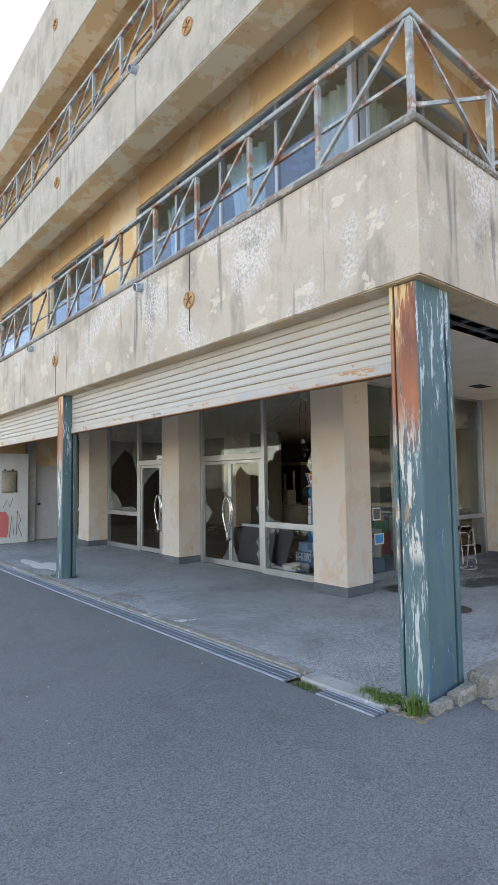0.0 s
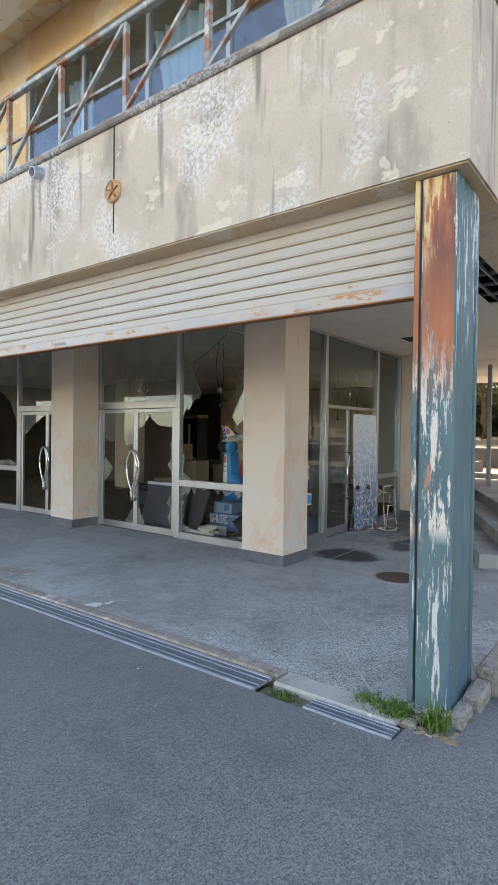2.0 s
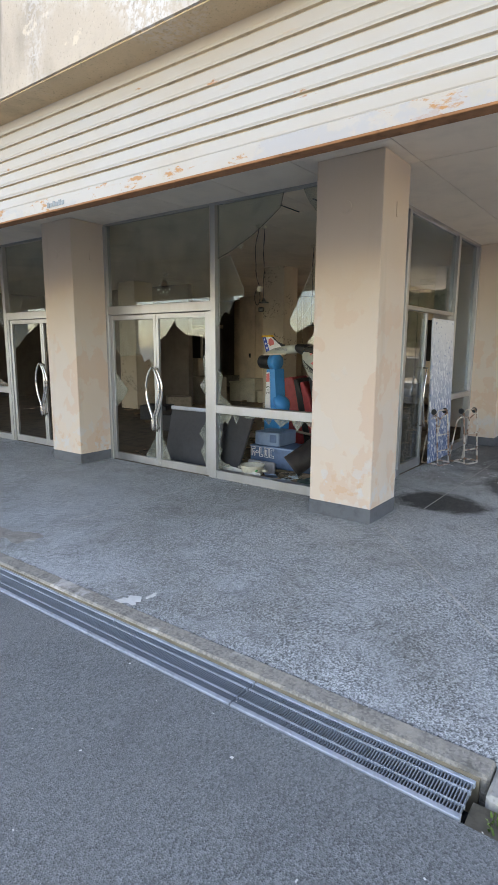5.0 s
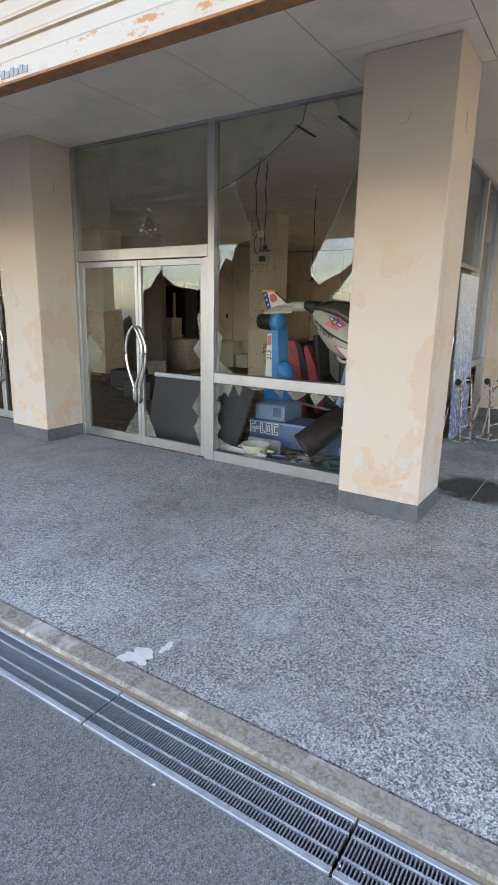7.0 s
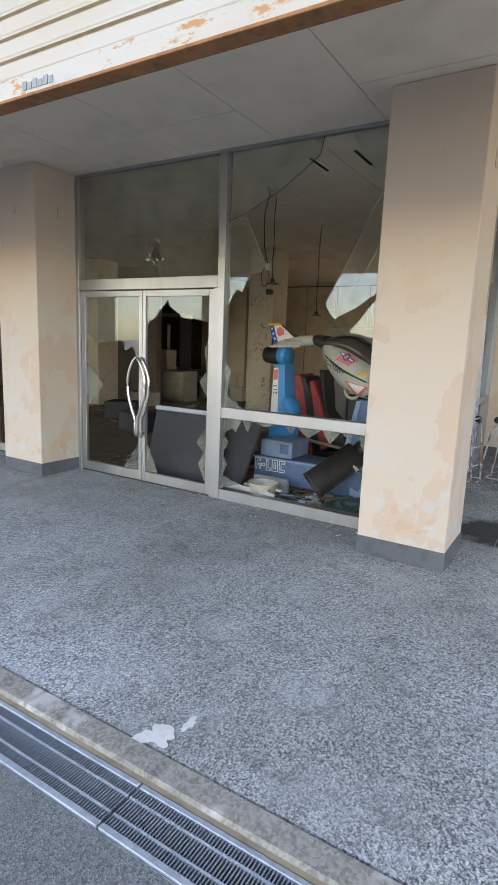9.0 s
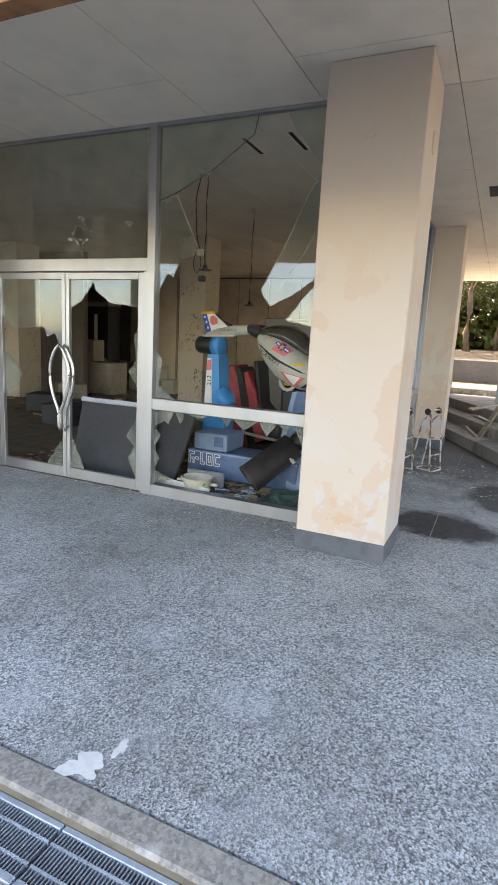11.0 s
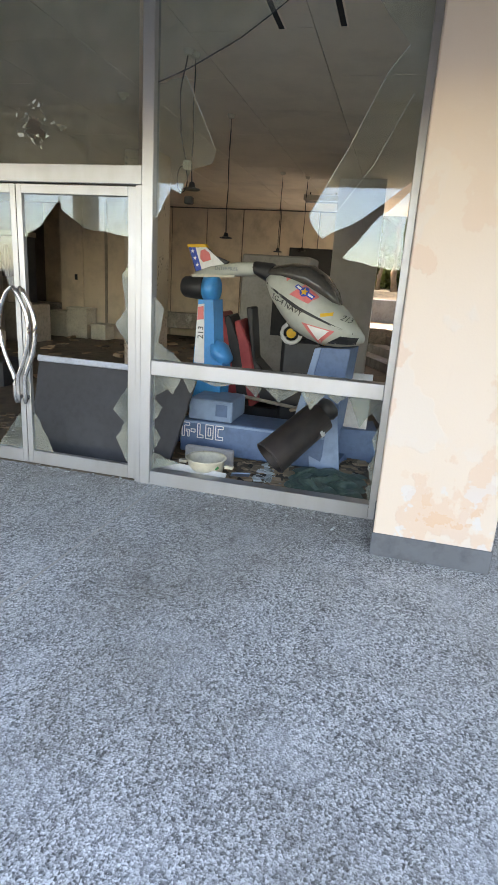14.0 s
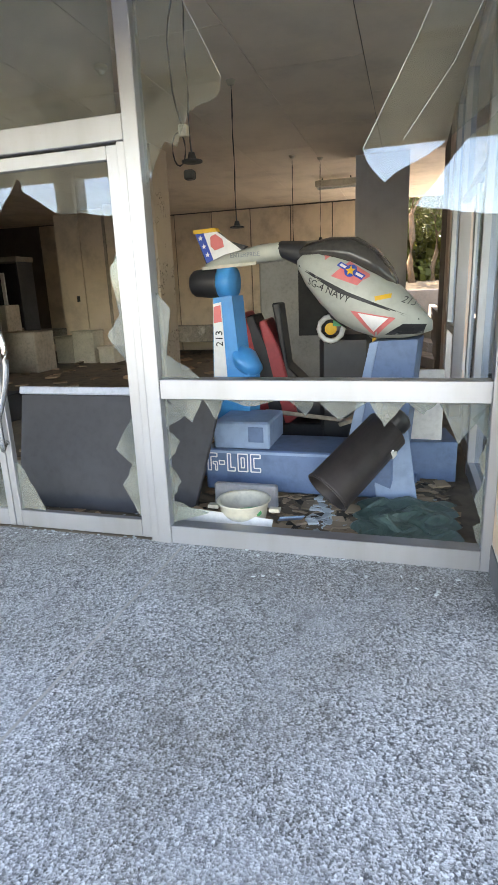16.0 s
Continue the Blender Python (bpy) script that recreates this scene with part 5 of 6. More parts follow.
def scatter(name, label, n, xr, yr, z, size, mat, seed):
    r = random.Random(seed)
    bm = B()
    for i in range(n):
        p = Vector((r.uniform(*xr), r.uniform(*yr), z))
        s = size * r.uniform(0.4, 1.3)
        a = r.uniform(0, 6.28)
        c, d = math.cos(a) * s, math.sin(a) * s
        k = r.uniform(0.3, 1)
        t = r.uniform(0.1, 0.5) * s
        lo = [bm.verts.new(p + Vector((u * c - v * k * d, u * d + v * k * c, 0))) for u, v in ((-1, -1), (1, -0.8), (0.9, 1), (-1, 0.7))]
        hi = [bm.verts.new(v.co + Vector((0, 0, t * r.uniform(0.3, 1)))) for v in lo]
        bm.faces.new(lo[::-1])
        bm.faces.new(hi)
        for j in range(4):
            bm.faces.new((lo[j], lo[(j + 1) % 4], hi[(j + 1) % 4], hi[j]))
    ob = part(name, bm, mat)
    return tagged(ob, label, "debris", "", "stuff")


scatter("leaf_litter", "dead brown leaves in drain corner", 60, (3.3, 3.6), (1.95, 2.25), -0.02, 0.025, LITTER, 1)
scatter("debris", "broken bits of board and rubbish on shop floor", 900, (6.5, 9.0), (5.4, 9.0), 0.0, 0.03, LITTER, 2)
scatter("debris", "broken boards and rubbish deep inside shop", 300, (9.0, 16.0), (6.0, 16.0), 0.0, 0.1, LITTER, 3)
scatter("debris", "brown rubble and torn board behind broken pane", 420, (6.5, 7.9), (5.4, 6.95), 0.0, 0.05, LITTER, 22)
scatter("debris", "brown rubble heaped on fallen machine parts", 260, (7.75, 8.6), (5.5, 7.0), 0.02, 0.08, LITTER, 23)
scatter("glass_crumbs", "broken glass pieces behind broken pane", 160, (6.5, 7.2), (5.4, 6.2), 0.0, 0.035, FROST, 24)
scatter("glass_crumbs", "broken glass crumbs along shop front", 320, (6.05, 6.9), (5.35, 8.8), 0.0, 0.008, FROST, 4)
scatter("glass_crumbs", "broken glass crumbs on side floor", 200, (8.0, 10.0), (3.8, 5.0), 0.0, 0.01, FROST, 5)
scatter("grit", "pale grit on concrete and asphalt", 240, (-1.0, 5.6), (2.5, 8.0), -0.019, 0.006, PAPER, 6)

mh = thing("manhole_cover", "round rusty cast iron manhole cover", "manhole")
part("lid", lathe(B(), [(0, 0.002), (0.235, 0.002), (0.235, 0.008), (0, 0.008)], Matrix.Translation((6.25, 3.42, 0)), 36), simple("dull brown cast iron", (0.1, 0.06, 0.045), 0.8, 0.2, 0.4, 14), mh)
part("rim", lathe(B(), [(0.24, 0.0), (0.275, 0.0), (0.27, 0.007), (0.24, 0.007)], Matrix.Translation((6.25, 3.42, 0)), 36), CONCRETE, mh)

# ---- side portico: leaning sheet, tube trolleys, broken timber stand ----
sheet = thing("leaning_sheet", "peeling blue and white sheet leaning on door", "board")
PEEL = Mat("peeling blue sheet", (0.62, 0.66, 0.72), 0.6)
PEEL.over(PEEL.times(PEEL.ramp(PEEL.axis(2), 1.9, 0.3), PEEL.ramp(PEEL.noise(22, 6, 0.7, (1, 1, 0.6)), 0.42, 0.5)), (0.05, 0.11, 0.26), 0.95)
PEEL.over(PEEL.ramp(PEEL.noise(16, 4, 0.6, off=4), 0.6, 0.65), (0.08, 0.17, 0.36), 0.7)
PEEL = PEEL.done()
part("panel", bx(8.6, 5.09, 0.03, 9.47, 5.115, 1.93, 0.004, Matrix.Translation((8.6, 5.1, 0)) @ Matrix.Rotation(radians(-1.5), 4, "X") @ Matrix.Translation((-8.6, -5.1, 0))), PEEL, sheet)


def tube_frame(x, y, rot, label):
    """A cart of bent steel tube, standing on its end."""
    ob = thing("tube_cart", label, "cart", "tube carts")
    m = pose(x, y, 0, 0, 0, rot)
    STEELW = TUBEW
    def loop(w, h, yy, lean):
        pts = [(-w / 2, yy, 0.02), (-w / 2, yy + lean * 0.5, h * 0.5), (-w / 2, yy + lean, h - 0.05), (-w / 2 + 0.05, yy + lean, h), (w / 2 - 0.05, yy + lean, h), (w / 2, yy + lean, h - 0.05), (w / 2, yy + lean * 0.5, h * 0.5), (w / 2, yy, 0.02), (w / 2 - 0.03, yy - 0.02, 0.015), (-w / 2 + 0.03, yy - 0.02, 0.015)]
        return [m @ Vector(p) for p in pts]
    part("frame_loop", tube(B(), loop(0.28, 0.74, 0.0, 0.06), 0.0105, 8, True), STEELW, ob, "", True)
    part("frame_loop", tube(B(), loop(0.28, 0.62, 0.24, -0.08), 0.0105, 8, True), STEELW, ob, "", True)
    for s in (-0.14, 0.14):
        part("side_bar", tube(B(), [m @ Vector((s, -0.01, 0.03)), m @ Vector((s, 0.24, 0.03))], 0.009, 8), STEELW, ob)
        part("side_bar", tube(B(), [m @ Vector((s, 0.06, 0.7)), m @ Vector((s, 0.16, 0.6))], 0.009, 8), STEELW, ob)
    for z in (0.2, 0.42):
        part("cross_bar", tube(B(), [m @ Vector((-0.14, 0.02, z)), m @ Vector((0.14, 0.02, z))], 0.009, 8), STEELW, ob)
    part("wheel", lathe(B(), [(0, -0.012), (0.035, -0.012), (0.04, 0), (0.035, 0.012), (0, 0.012)], m @ Matrix.Translation((-0.14, 0.1, 0.72)) @ Matrix.Rotation(radians(90), 4, "Y"), 14), BLACK, ob)
    part("wheel", lathe(B(), [(0, -0.012), (0.035, -0.012), (0.04, 0), (0.035, 0.012), (0, 0.012)], m @ Matrix.Translation((0.14, 0.1, 0.72)) @ Matrix.Rotation(radians(90), 4, "Y"), 14), BLACK, ob)


TW = Mat("chipped cream tube paint", (0.55, 0.52, 0.48), 0.4, 0.1)
TW.over(TW.ramp(TW.noise(9, 5, 0.65), 0.5, 0.56), (0.2, 0.085, 0.045), 0.9)
TUBEW = TW.done()
tube_frame(8.76, 4.95, -12, "cream tubular steel cart standing on end")
tube_frame(9.08, 4.68, -20, "cream tubular steel cart standing on end")
ts = thing("timber_stand", "broken grey timber stand leaning by steps", "stand")
for p, q in (((11.2, 4.35, 0.02), (11.5, 4.0, 0.75)), ((11.0, 4.5, 0.35), (11.35, 4.2, 0.05)), ((11.5, 4.0, 0.7), (11.0, 4.45, 0.6)), ((10.7, 4.35, 0.55), (11.3, 4.2, 0.42))):
    part("plank", beam(B(), p, q, 0.09, 0.03, 0.004), WOOD, ts)

# ---- inside the shop ----
def in_pillar(x, y, w, label):
    ob = thing("inner_pillar", label, "pillar", "inner pillars")
    ob["kind"] = "structure"
    part("shaft", bx(x, y, 0, x + w, y + w, CEIL_Z - 0.002, 0.006), PILLAR_IN, ob)
    return ob


PI = Mat("graffitied plaster", (0.5, 0.43, 0.34), 0.9)
PI.over(PI.ramp(PI.noise(2, 5), 0.45, 0.7), (0.4, 0.33, 0.25), 0.6)
PI.over(PI.times(PI.ramp(PI.noise(26, 4, 0.7, off=4), 0.55, 0.6), PI.ramp(PI.noise(2.2, 2, off=8), 0.48, 0.56)), (0.06, 0.05, 0.05), 0.85)
PILLAR_IN = PI.done()
in_pillar(10.75, 8.85, 0.5, "plaster pillar scrawled with dark graffiti")
in_pillar(10.75, 13.2, 0.6, "plaster pillar deep inside shop")


def cord(x, y, drop, label, kind):
    ob = thing("hanging_cord", label, "cable", "hanging cords")
    r = random.Random(int(x * 100 + y * 10))
    pts = [(x + 0.012 * math.sin(i * 1.7), y + (0.06 * math.sin(math.pi * i / 8) if kind else 0), CEIL_Z - drop * i / 8) for i in range(9)]
    part("cable", tube(B(), pts, 0.006, 6), BLACK, ob)
    part("rose", lathe(B(), [(0, 0), (0.045, 0), (0.03, -0.035), (0, -0.04)], Matrix.Translation((x, y, CEIL_Z - 0.001)), 14), CREAM, ob, "cream ceiling rose")
    e = Vector(pts[-1])
    if kind == 1:
        part("socket", bx(e.x - 0.025, e.y - 0.04, e.z - 0.07, e.x + 0.025, e.y + 0.02, e.z, 0.006), CREAM, ob)
        loop = [e + Vector((0, 0.03 + 0.045 * math.sin(2 * math.pi * i / 14), -0.12 - 0.1 * math.cos(2 * math.pi * i / 14) * -1 - 0.02)) for i in range(14)]
        part("loop", tube(B(), loop, 0.005, 6, True), BLACK, ob)
        part("plug", bx(e.x - 0.03, e.y - 0.07, e.z - 0.33, e.x + 0.03, e.y + 0.0, e.z - 0.27, 0.01), BLACK, ob)
    else:
        part("lamp_holder", lathe(B(), [(0, 0.02), (0.02, 0.02), (0.03, -0.02), (0.07, -0.03), (0.07, -0.04), (0, -0.045)], Matrix.Translation(e), 16), BLACK, ob)


cord(7.55, 7.15, 0.78, "black cable with socket hanging from ceiling", 1)
cord(7.62, 7.12, 0.95, "thin black cable hanging from ceiling", 0)
cord(9.2, 7.3, 1.2, "thin black lamp cord hanging from ceiling", 0)
cord(12.2, 7.35, 1.15, "thin black lamp cord hanging from ceiling", 0)
cord(12.5, 7.0, 1.1, "thin black lamp cord hanging from ceiling", 0)
fl = thing("tube_light", "unlit fluorescent fitting under ceiling", "lamp")
part("housing", bx(13.9, 6.6, 2.98, 14.1, 7.3, 3.08, 0.01), CREAM, fl)
part("tube", tube(B(), [(14.0, 6.63, 2.96), (14.0, 7.27, 2.96)], 0.016, 8), PAPER, fl)
part("hanger", box(bx(13.99, 6.7, 3.08, 14.01, 6.72, CEIL_Z), 13.99, 7.18, 3.08, 14.01, 7.2, CEIL_Z), BLACK, fl)
for x, y in ((8.5, 8.2), (9.6, 9.6)):
    dt = thing("smoke_detector", "yellowed round ceiling fitting", "detector", "ceiling fittings", )
    part("base", lathe(B(), [(0, 0), (0.06, 0), (0.055, -0.02), (0.03, -0.035), (0.02, -0.06), (0, -0.065)], Matrix.Translation((x, y, CEIL_Z - 0.001)), 16), CREAM, dt)

# the helicopter ride: local u runs from tail to nose, drawn along a line slightly nearing the glass
TAIL, NOSE = Vector((7.62, 7.1, 0)), Vector((7.42, 5.55, 0))
UDIR = (NOSE - TAIL).normalized()
VDIR = Vector((UDIR.y, -UDIR.x, 0))       # towards the glass
if VDIR.x > 0:
    VDIR = -VDIR


def hp(u, v, z):
    p = TAIL + UDIR * u + VDIR * v
    return Vector((p.x, p.y, z))


def loft(bm, stations, n=20, power=1.0):
    """Stations of (u, z low, z high, half width)."""
    rings = []
    for u, lo, hi, w in stations:
        zc, h = (lo + hi) / 2, (hi - lo) / 2
        ring = []
        for j in range(n):
            a = 2 * math.pi * j / n
            c, s = math.cos(a), math.sin(a)
            ring.append(bm.verts.new(hp(u, w * math.copysign(abs(c) ** power, c), zc + h * math.copysign(abs(s) ** power, s))))
        rings.append(ring)
    for a, b in zip(rings, rings[1:]):
        for j in range(n):
            bm.faces.new((a[j], a[(j + 1) % n], b[(j + 1) % n], b[j]))
    bm.faces.new(rings[0][::-1])
    bm.faces.new(rings[-1])
    return bm


HULLS = [(0.74, 1.40, 1.50, 0.1), (0.80, 1.30, 1.535, 0.17), (0.9, 1.18, 1.54, 0.23), (1.0, 1.08, 1.52, 0.26), (1.12, 1.02, 1.47, 0.28), (1.25, 0.98, 1.38, 0.275), (1.38, 0.975, 1.28, 0.24), (1.48, 0.99, 1.17, 0.17), (1.56, 1.02, 1.08, 0.06)]


def hull_at(u, z, lift=0.004):
    """The near skin of the hull at u, z."""
    for a, b in zip(HULLS, HULLS[1:]):
        if a[0] <= u <= b[0]:
            f = (u - a[0]) / (b[0] - a[0])
            lo, hi, w = (a[i] + (b[i] - a[i]) * f for i in (1, 2, 3))
            k = max(-0.98, min(0.98, (z - (lo + hi) / 2) / ((hi - lo) / 2)))
            return hp(u, w * (1 - abs(k) ** 2.5) ** 0.4 + lift, z)
    return hp(u, 0.2, z)


heli = thing("helicopter_ride", "grey toy navy helicopter ride with faded decals", "fairground ride")
part("hull", loft(B(), HULLS, 24, 0.8), HULL, heli, "", True)
part("canopy", loft(B(), [(0.7, 1.5, 1.53, 0.06), (0.8, 1.46, 1.575, 0.15), (0.95, 1.42, 1.6, 0.2), (1.1, 1.38, 1.59, 0.215), (1.22, 1.33, 1.52, 0.2), (1.31, 1.28, 1.41, 0.14), (1.35, 1.28, 1.33, 0.05)], 20), CANOPY, heli, "smoked dark canopy", True)
part("boom", loft(B(), [(0.06, 1.44, 1.49, 0.05), (0.2, 1.45, 1.54, 0.07), (0.45, 1.47, 1.585, 0.085), (0.62, 1.48, 1.595, 0.1)], 16, 0.7), HULL, heli, "", True)
part("neck", loft(B(), [(0.48, 1.475, 1.55, 0.07), (0.62, 1.49, 1.6, 0.1), (0.76, 1.42, 1.59, 0.11), (0.84, 1.3, 1.52, 0.13), (0.95, 1.1, 1.42, 0.15), (1.05, 1.03, 1.3, 0.14)], 16, 0.8), BLACK, heli, "black undercarriage neck", True)
part("boom_strip", prism(B(), [(0, 0), (0.4, 0.015), (0.4, 0.035), (0, 0.02)], "y", 0, 0.01), CREAM, heli).matrix_local = Matrix(((UDIR.x, VDIR.x, 0, hp(0.05, 0.065, 0).x), (UDIR.y, VDIR.y, 0, hp(0.05, 0.065, 0).y), (0, 0, 1, 1.445), (0, 0, 0, 1)))


def flat(bm, poly, v0, v1):
    lo = [bm.verts.new(hp(u, v0, z)) for u, z in poly]
    hi = [bm.verts.new(hp(u, v1, z)) for u, z in poly]
    n = len(poly)
    bm.faces.new(lo)
    bm.faces.new(hi)
    for i in range(n):
        bm.faces.new((lo[i], lo[(i + 1) % n], hi[(i + 1) % n], hi[i]))
    return bm


fin = part("tail_fin", flat(B(), [(-0.02, 1.7), (0.14, 1.7), (0.22, 1.63), (0.36, 1.585), (0.3, 1.53), (0.06, 1.47)], -0.02, 0.02), BLACK, heli)
part("fin_white", flat(B(), [(0.05, 1.685), (0.15, 1.69), (0.33, 1.56), (0.11, 1.51)], 0.021, 0.024), WHITE, fin)
part("fin_blue", flat(B(), [(-0.015, 1.685), (0.05, 1.685), (0.115, 1.51), (0.07, 1.475)], 0.021, 0.025), DEEPBLUE, fin, "blue stripe with stars")
part("fin_top", flat(B(), [(-0.025, 1.685), (0.155, 1.69), (0.14, 1.715), (-0.03, 1.71)], -0.022, 0.027), YELLOW, fin, "yellow fin edge")
part("fin_badge", flat(B(), [(0.1, 1.66), (0.14, 1.675), (0.19, 1.64), (0.2, 1.59), (0.13, 1.57), (0.1, 1.6)], 0.0245, 0.027), PINKRED, fin, "round red and yellow badge")
for i in range(3):
    u0, z0 = 0.025 + 0.024 * i, 1.655 - 0.055 * i
    star = [(u0 + (0.018 if k % 2 == 0 else 0.008) * math.sin(math.pi * k / 5), z0 + (0.018 if k % 2 == 0 else 0.008) * math.cos(math.pi * k / 5)) for k in range(10)]
    part("star", flat(B(), star, 0.0255, 0.028), WHITE, fin)


def decal(name, poly, mat, lift=0.005):
    """A patch that follows the hull."""
    bm = B()
    cu, cz = sum(p[0] for p in poly) / len(poly), sum(p[1] for p in poly) / len(poly)
    rings = []
    pts = jag(poly, 0, 0, 5)
    for f in (0.01, 0.34, 0.67, 1.0):
        rings.append([bm.verts.new(hull_at(cu + (u - cu) * f, cz + (z - cz) * f, lift)) for u, z in pts])
    n = len(pts)
    for a, b in zip(rings, rings[1:]):
        for j in range(n):
            bm.faces.new((a[j], a[(j + 1) % n], b[(j + 1) % n], b[j]))
    bm.faces.new(rings[0])
    return part(name, bm, mat, heli)


decal("pink_panel", [(1.0, 1.36), (1.1, 1.44), (1.22, 1.36), (1.16, 1.3)], PINKRED)
decal("roundel_bar", [(1.03, 1.42), (1.05, 1.44), (1.2, 1.355), (1.18, 1.33)], DEEPBLUE, 0.007)
decal("roundel_bar", [(1.045, 1.42), (1.055, 1.43), (1.19, 1.352), (1.18, 1.342)], WHITE, 0.009)
decal("roundel", [(1.115 + 0.036 * math.cos(a * 0.6283), 1.385 + 0.036 * math.sin(a * 0.6283)) for a in range(10)], DEEPBLUE, 0.011)
decal("roundel_star", [(1.115 + (0.03 if k % 2 == 0 else 0.014) * math.sin(math.pi * k / 5), 1.385 + (0.03 if k % 2 == 0 else 0.014) * math.cos(math.pi * k / 5)) for k in range(10)], YELLOW, 0.013)
decal("red_arrow", [(0.94, 1.49), (0.985, 1.48), (0.955, 1.455)], PINKRED)
decal("red_arrow", [(1.19, 1.37), (1.225, 1.35), (1.195, 1.33)], PINKRED)
decal("yellow_mark", [(1.26, 1.235), (1.35, 1.25), (1.35, 1.225), (1.265, 1.21)], YELLOW)
decal("warning_triangle", [(1.12, 1.16), (1.38, 1.11), (1.25, 0.995)], PINKRED)
decal("warning_triangle_inner", [(1.165, 1.145), (1.34, 1.11), (1.25, 1.03)], WHITE, 0.008)
decal("nose_black", [(1.31, 1.01), (1.42, 1.075), (1.54, 1.065), (1.52, 1.01)], BLACK)
decal("seam", [(0.76, 1.44), (1.05, 1.275), (1.5, 1.1), (1.5, 1.092), (1.05, 1.262), (0.76, 1.43)], BLACK, 0.003)


def on_hull(u0, z0, slope):
    """Lettering's own x, y laid on the hull from u0, z0 downhill."""
    c, s = math.cos(slope), math.sin(slope)
    return lambda co: hull_at(u0 + co.x * c - co.y * s, z0 + co.x * s + co.y * c, 0.006 + co.z)


lettering("name_lettering", "SG-4 NAVY", 0.062, BLACK, heli, Matrix(), on_hull(0.83, 1.325, -0.42))
lettering("number_lettering", "213", 0.05, BLACK, heli, Matrix(), on_hull(1.4, 1.2, -0.4))
lettering("boom_lettering", "ENTERPRISE", 0.04, GALV_DARK, heli, Matrix(((UDIR.x, 0, VDIR.x, hp(0.27, 0.088, 0).x), (UDIR.y, 0, VDIR.y, hp(0.27, 0.088, 0).y), (0, 1, 0, 1.512), (0, 0, 0, 1))))
# pedestal, engine pod and leg
part("pedestal", flat(B(), [(1.25, 0.97), (1.5, 0.98), (1.42, 0.0), (1.05, 0.0)], -0.16, 0.16), BLUE, heli, "slanted blue pedestal")
part("pedestal_edge", flat(B(), [(1.22, 0.96), (1.27, 0.97), (1.09, 0.0), (1.02, 0.0)], -0.17, 0.175), PALEBLUE, heli)
pod = part("engine_pod", lathe(B(), [(0, -0.2), (0.075, -0.2), (0.09, -0.18), (0.1, -0.08), (0.105, 0.0), (0.105, 0.02), (0, 0.02)], Matrix.Translation(hp(0.14, 0.0, 1.36)) @ Matrix(((UDIR.x, VDIR.x, 0, 0), (UDIR.y, VDIR.y, 0, 0), (0, 0, 1, 0), (0, 0, 0, 1))) @ Matrix.Rotation(radians(90), 4, "Y"), 24), BLACK, heli, "black engine pod", True)
part("pod_ring", lathe(B(), [(0.1, 0.021), (0.113, 0.021), (0.113, 0.1), (0.1, 0.12), (0, 0.12)], Matrix.Translation(hp(0.14, 0.0, 1.36)) @ Matrix(((UDIR.x, VDIR.x, 0, 0), (UDIR.y, VDIR.y, 0, 0), (0, 0, 1, 0), (0, 0, 0, 1))) @ Matrix.Rotation(radians(90), 4, "Y"), 24), BRIGHTBLUE, pod, "bright blue ring", True)
leg = part("leg", flat(B(), [(0.13, 1.26), (0.27, 1.27), (0.3, 0.9), (0.38, 0.78), (0.36, 0.0), (0.08, 0.0), (0.1, 0.7)], -0.1, 0.09), BRIGHTBLUE, heli, "bright blue leg")
part("leg_panel", flat(B(), [(0.13, 1.22), (0.19, 1.23), (0.21, 0.72), (0.11, 0.72)], 0.091, 0.096), WHITE, leg)
part("leg_red", flat(B(), [(0.135, 1.2), (0.185, 1.21), (0.19, 1.1), (0.13, 1.09)], 0.0965, 0.099), PINKRED, leg)
lettering("leg_number", "213", 0.075, BLACK, leg, Matrix(((0, -UDIR.x, VDIR.x, hp(0.19, 0.099, 0).x), (0, -UDIR.y, VDIR.y, hp(0.19, 0.099, 0).y), (1, 0, 0, 0.93), (0, 0, 0, 1))))
part("leg_bulge", loft(B(), [(0.22, 0.86, 0.92, 0.05), (0.28, 0.74, 0.94, 0.12), (0.36, 0.7, 0.9, 0.13), (0.42, 0.74, 0.8, 0.06)], 14), BRIGHTBLUE, leg, "", True)
part("base_plate", flat(B(), [(0.0, 0.0), (1.5, 0.0), (1.5, 0.06), (0.0, 0.06)], -0.3, 0.2), BLUE, heli)

# red moulded seat unit behind the ride
seat = thing("game_chair", "red moulded ride seat with black cushion", "seat")
SB = pose(8.35, 6.85, 0, 0, 0, 6)
def sprism(poly, x0, x1, mat, nm, lab=""):
    bm = prism(B(), poly, "x", x0, x1)
    bmesh.ops.transform(bm, matrix=SB, verts=bm.verts)
    bmesh.ops.bevel(bm, geom=bm.edges, offset=0.012, segments=1, affect="EDGES")
    return part(nm, bm, mat, seat, lab)
sprism([(0.28, 0.0), (0.3, 0.9), (0.24, 1.12), (0.12, 1.14), (0.02, 0.9), (-0.06, 0.5), (-0.1, 0.0)], -0.25, 0.25, RED, "shell")
sprism([(0.1, 1.1), (0.05, 1.12), (-0.07, 0.85), (-0.16, 0.45), (-0.2, 0.2), (-0.1, 0.2), (0.0, 0.6)], -0.255, 0.255, BLACK, "backrest", "black padded backrest")
sprism([(0.0, 1.06), (-0.05, 1.08), (-0.16, 0.85), (-0.26, 0.45), (-0.3, 0.3), (-0.2, 0.22), (-0.1, 0.6)], -0.256, 0.256, RED, "side_strip")
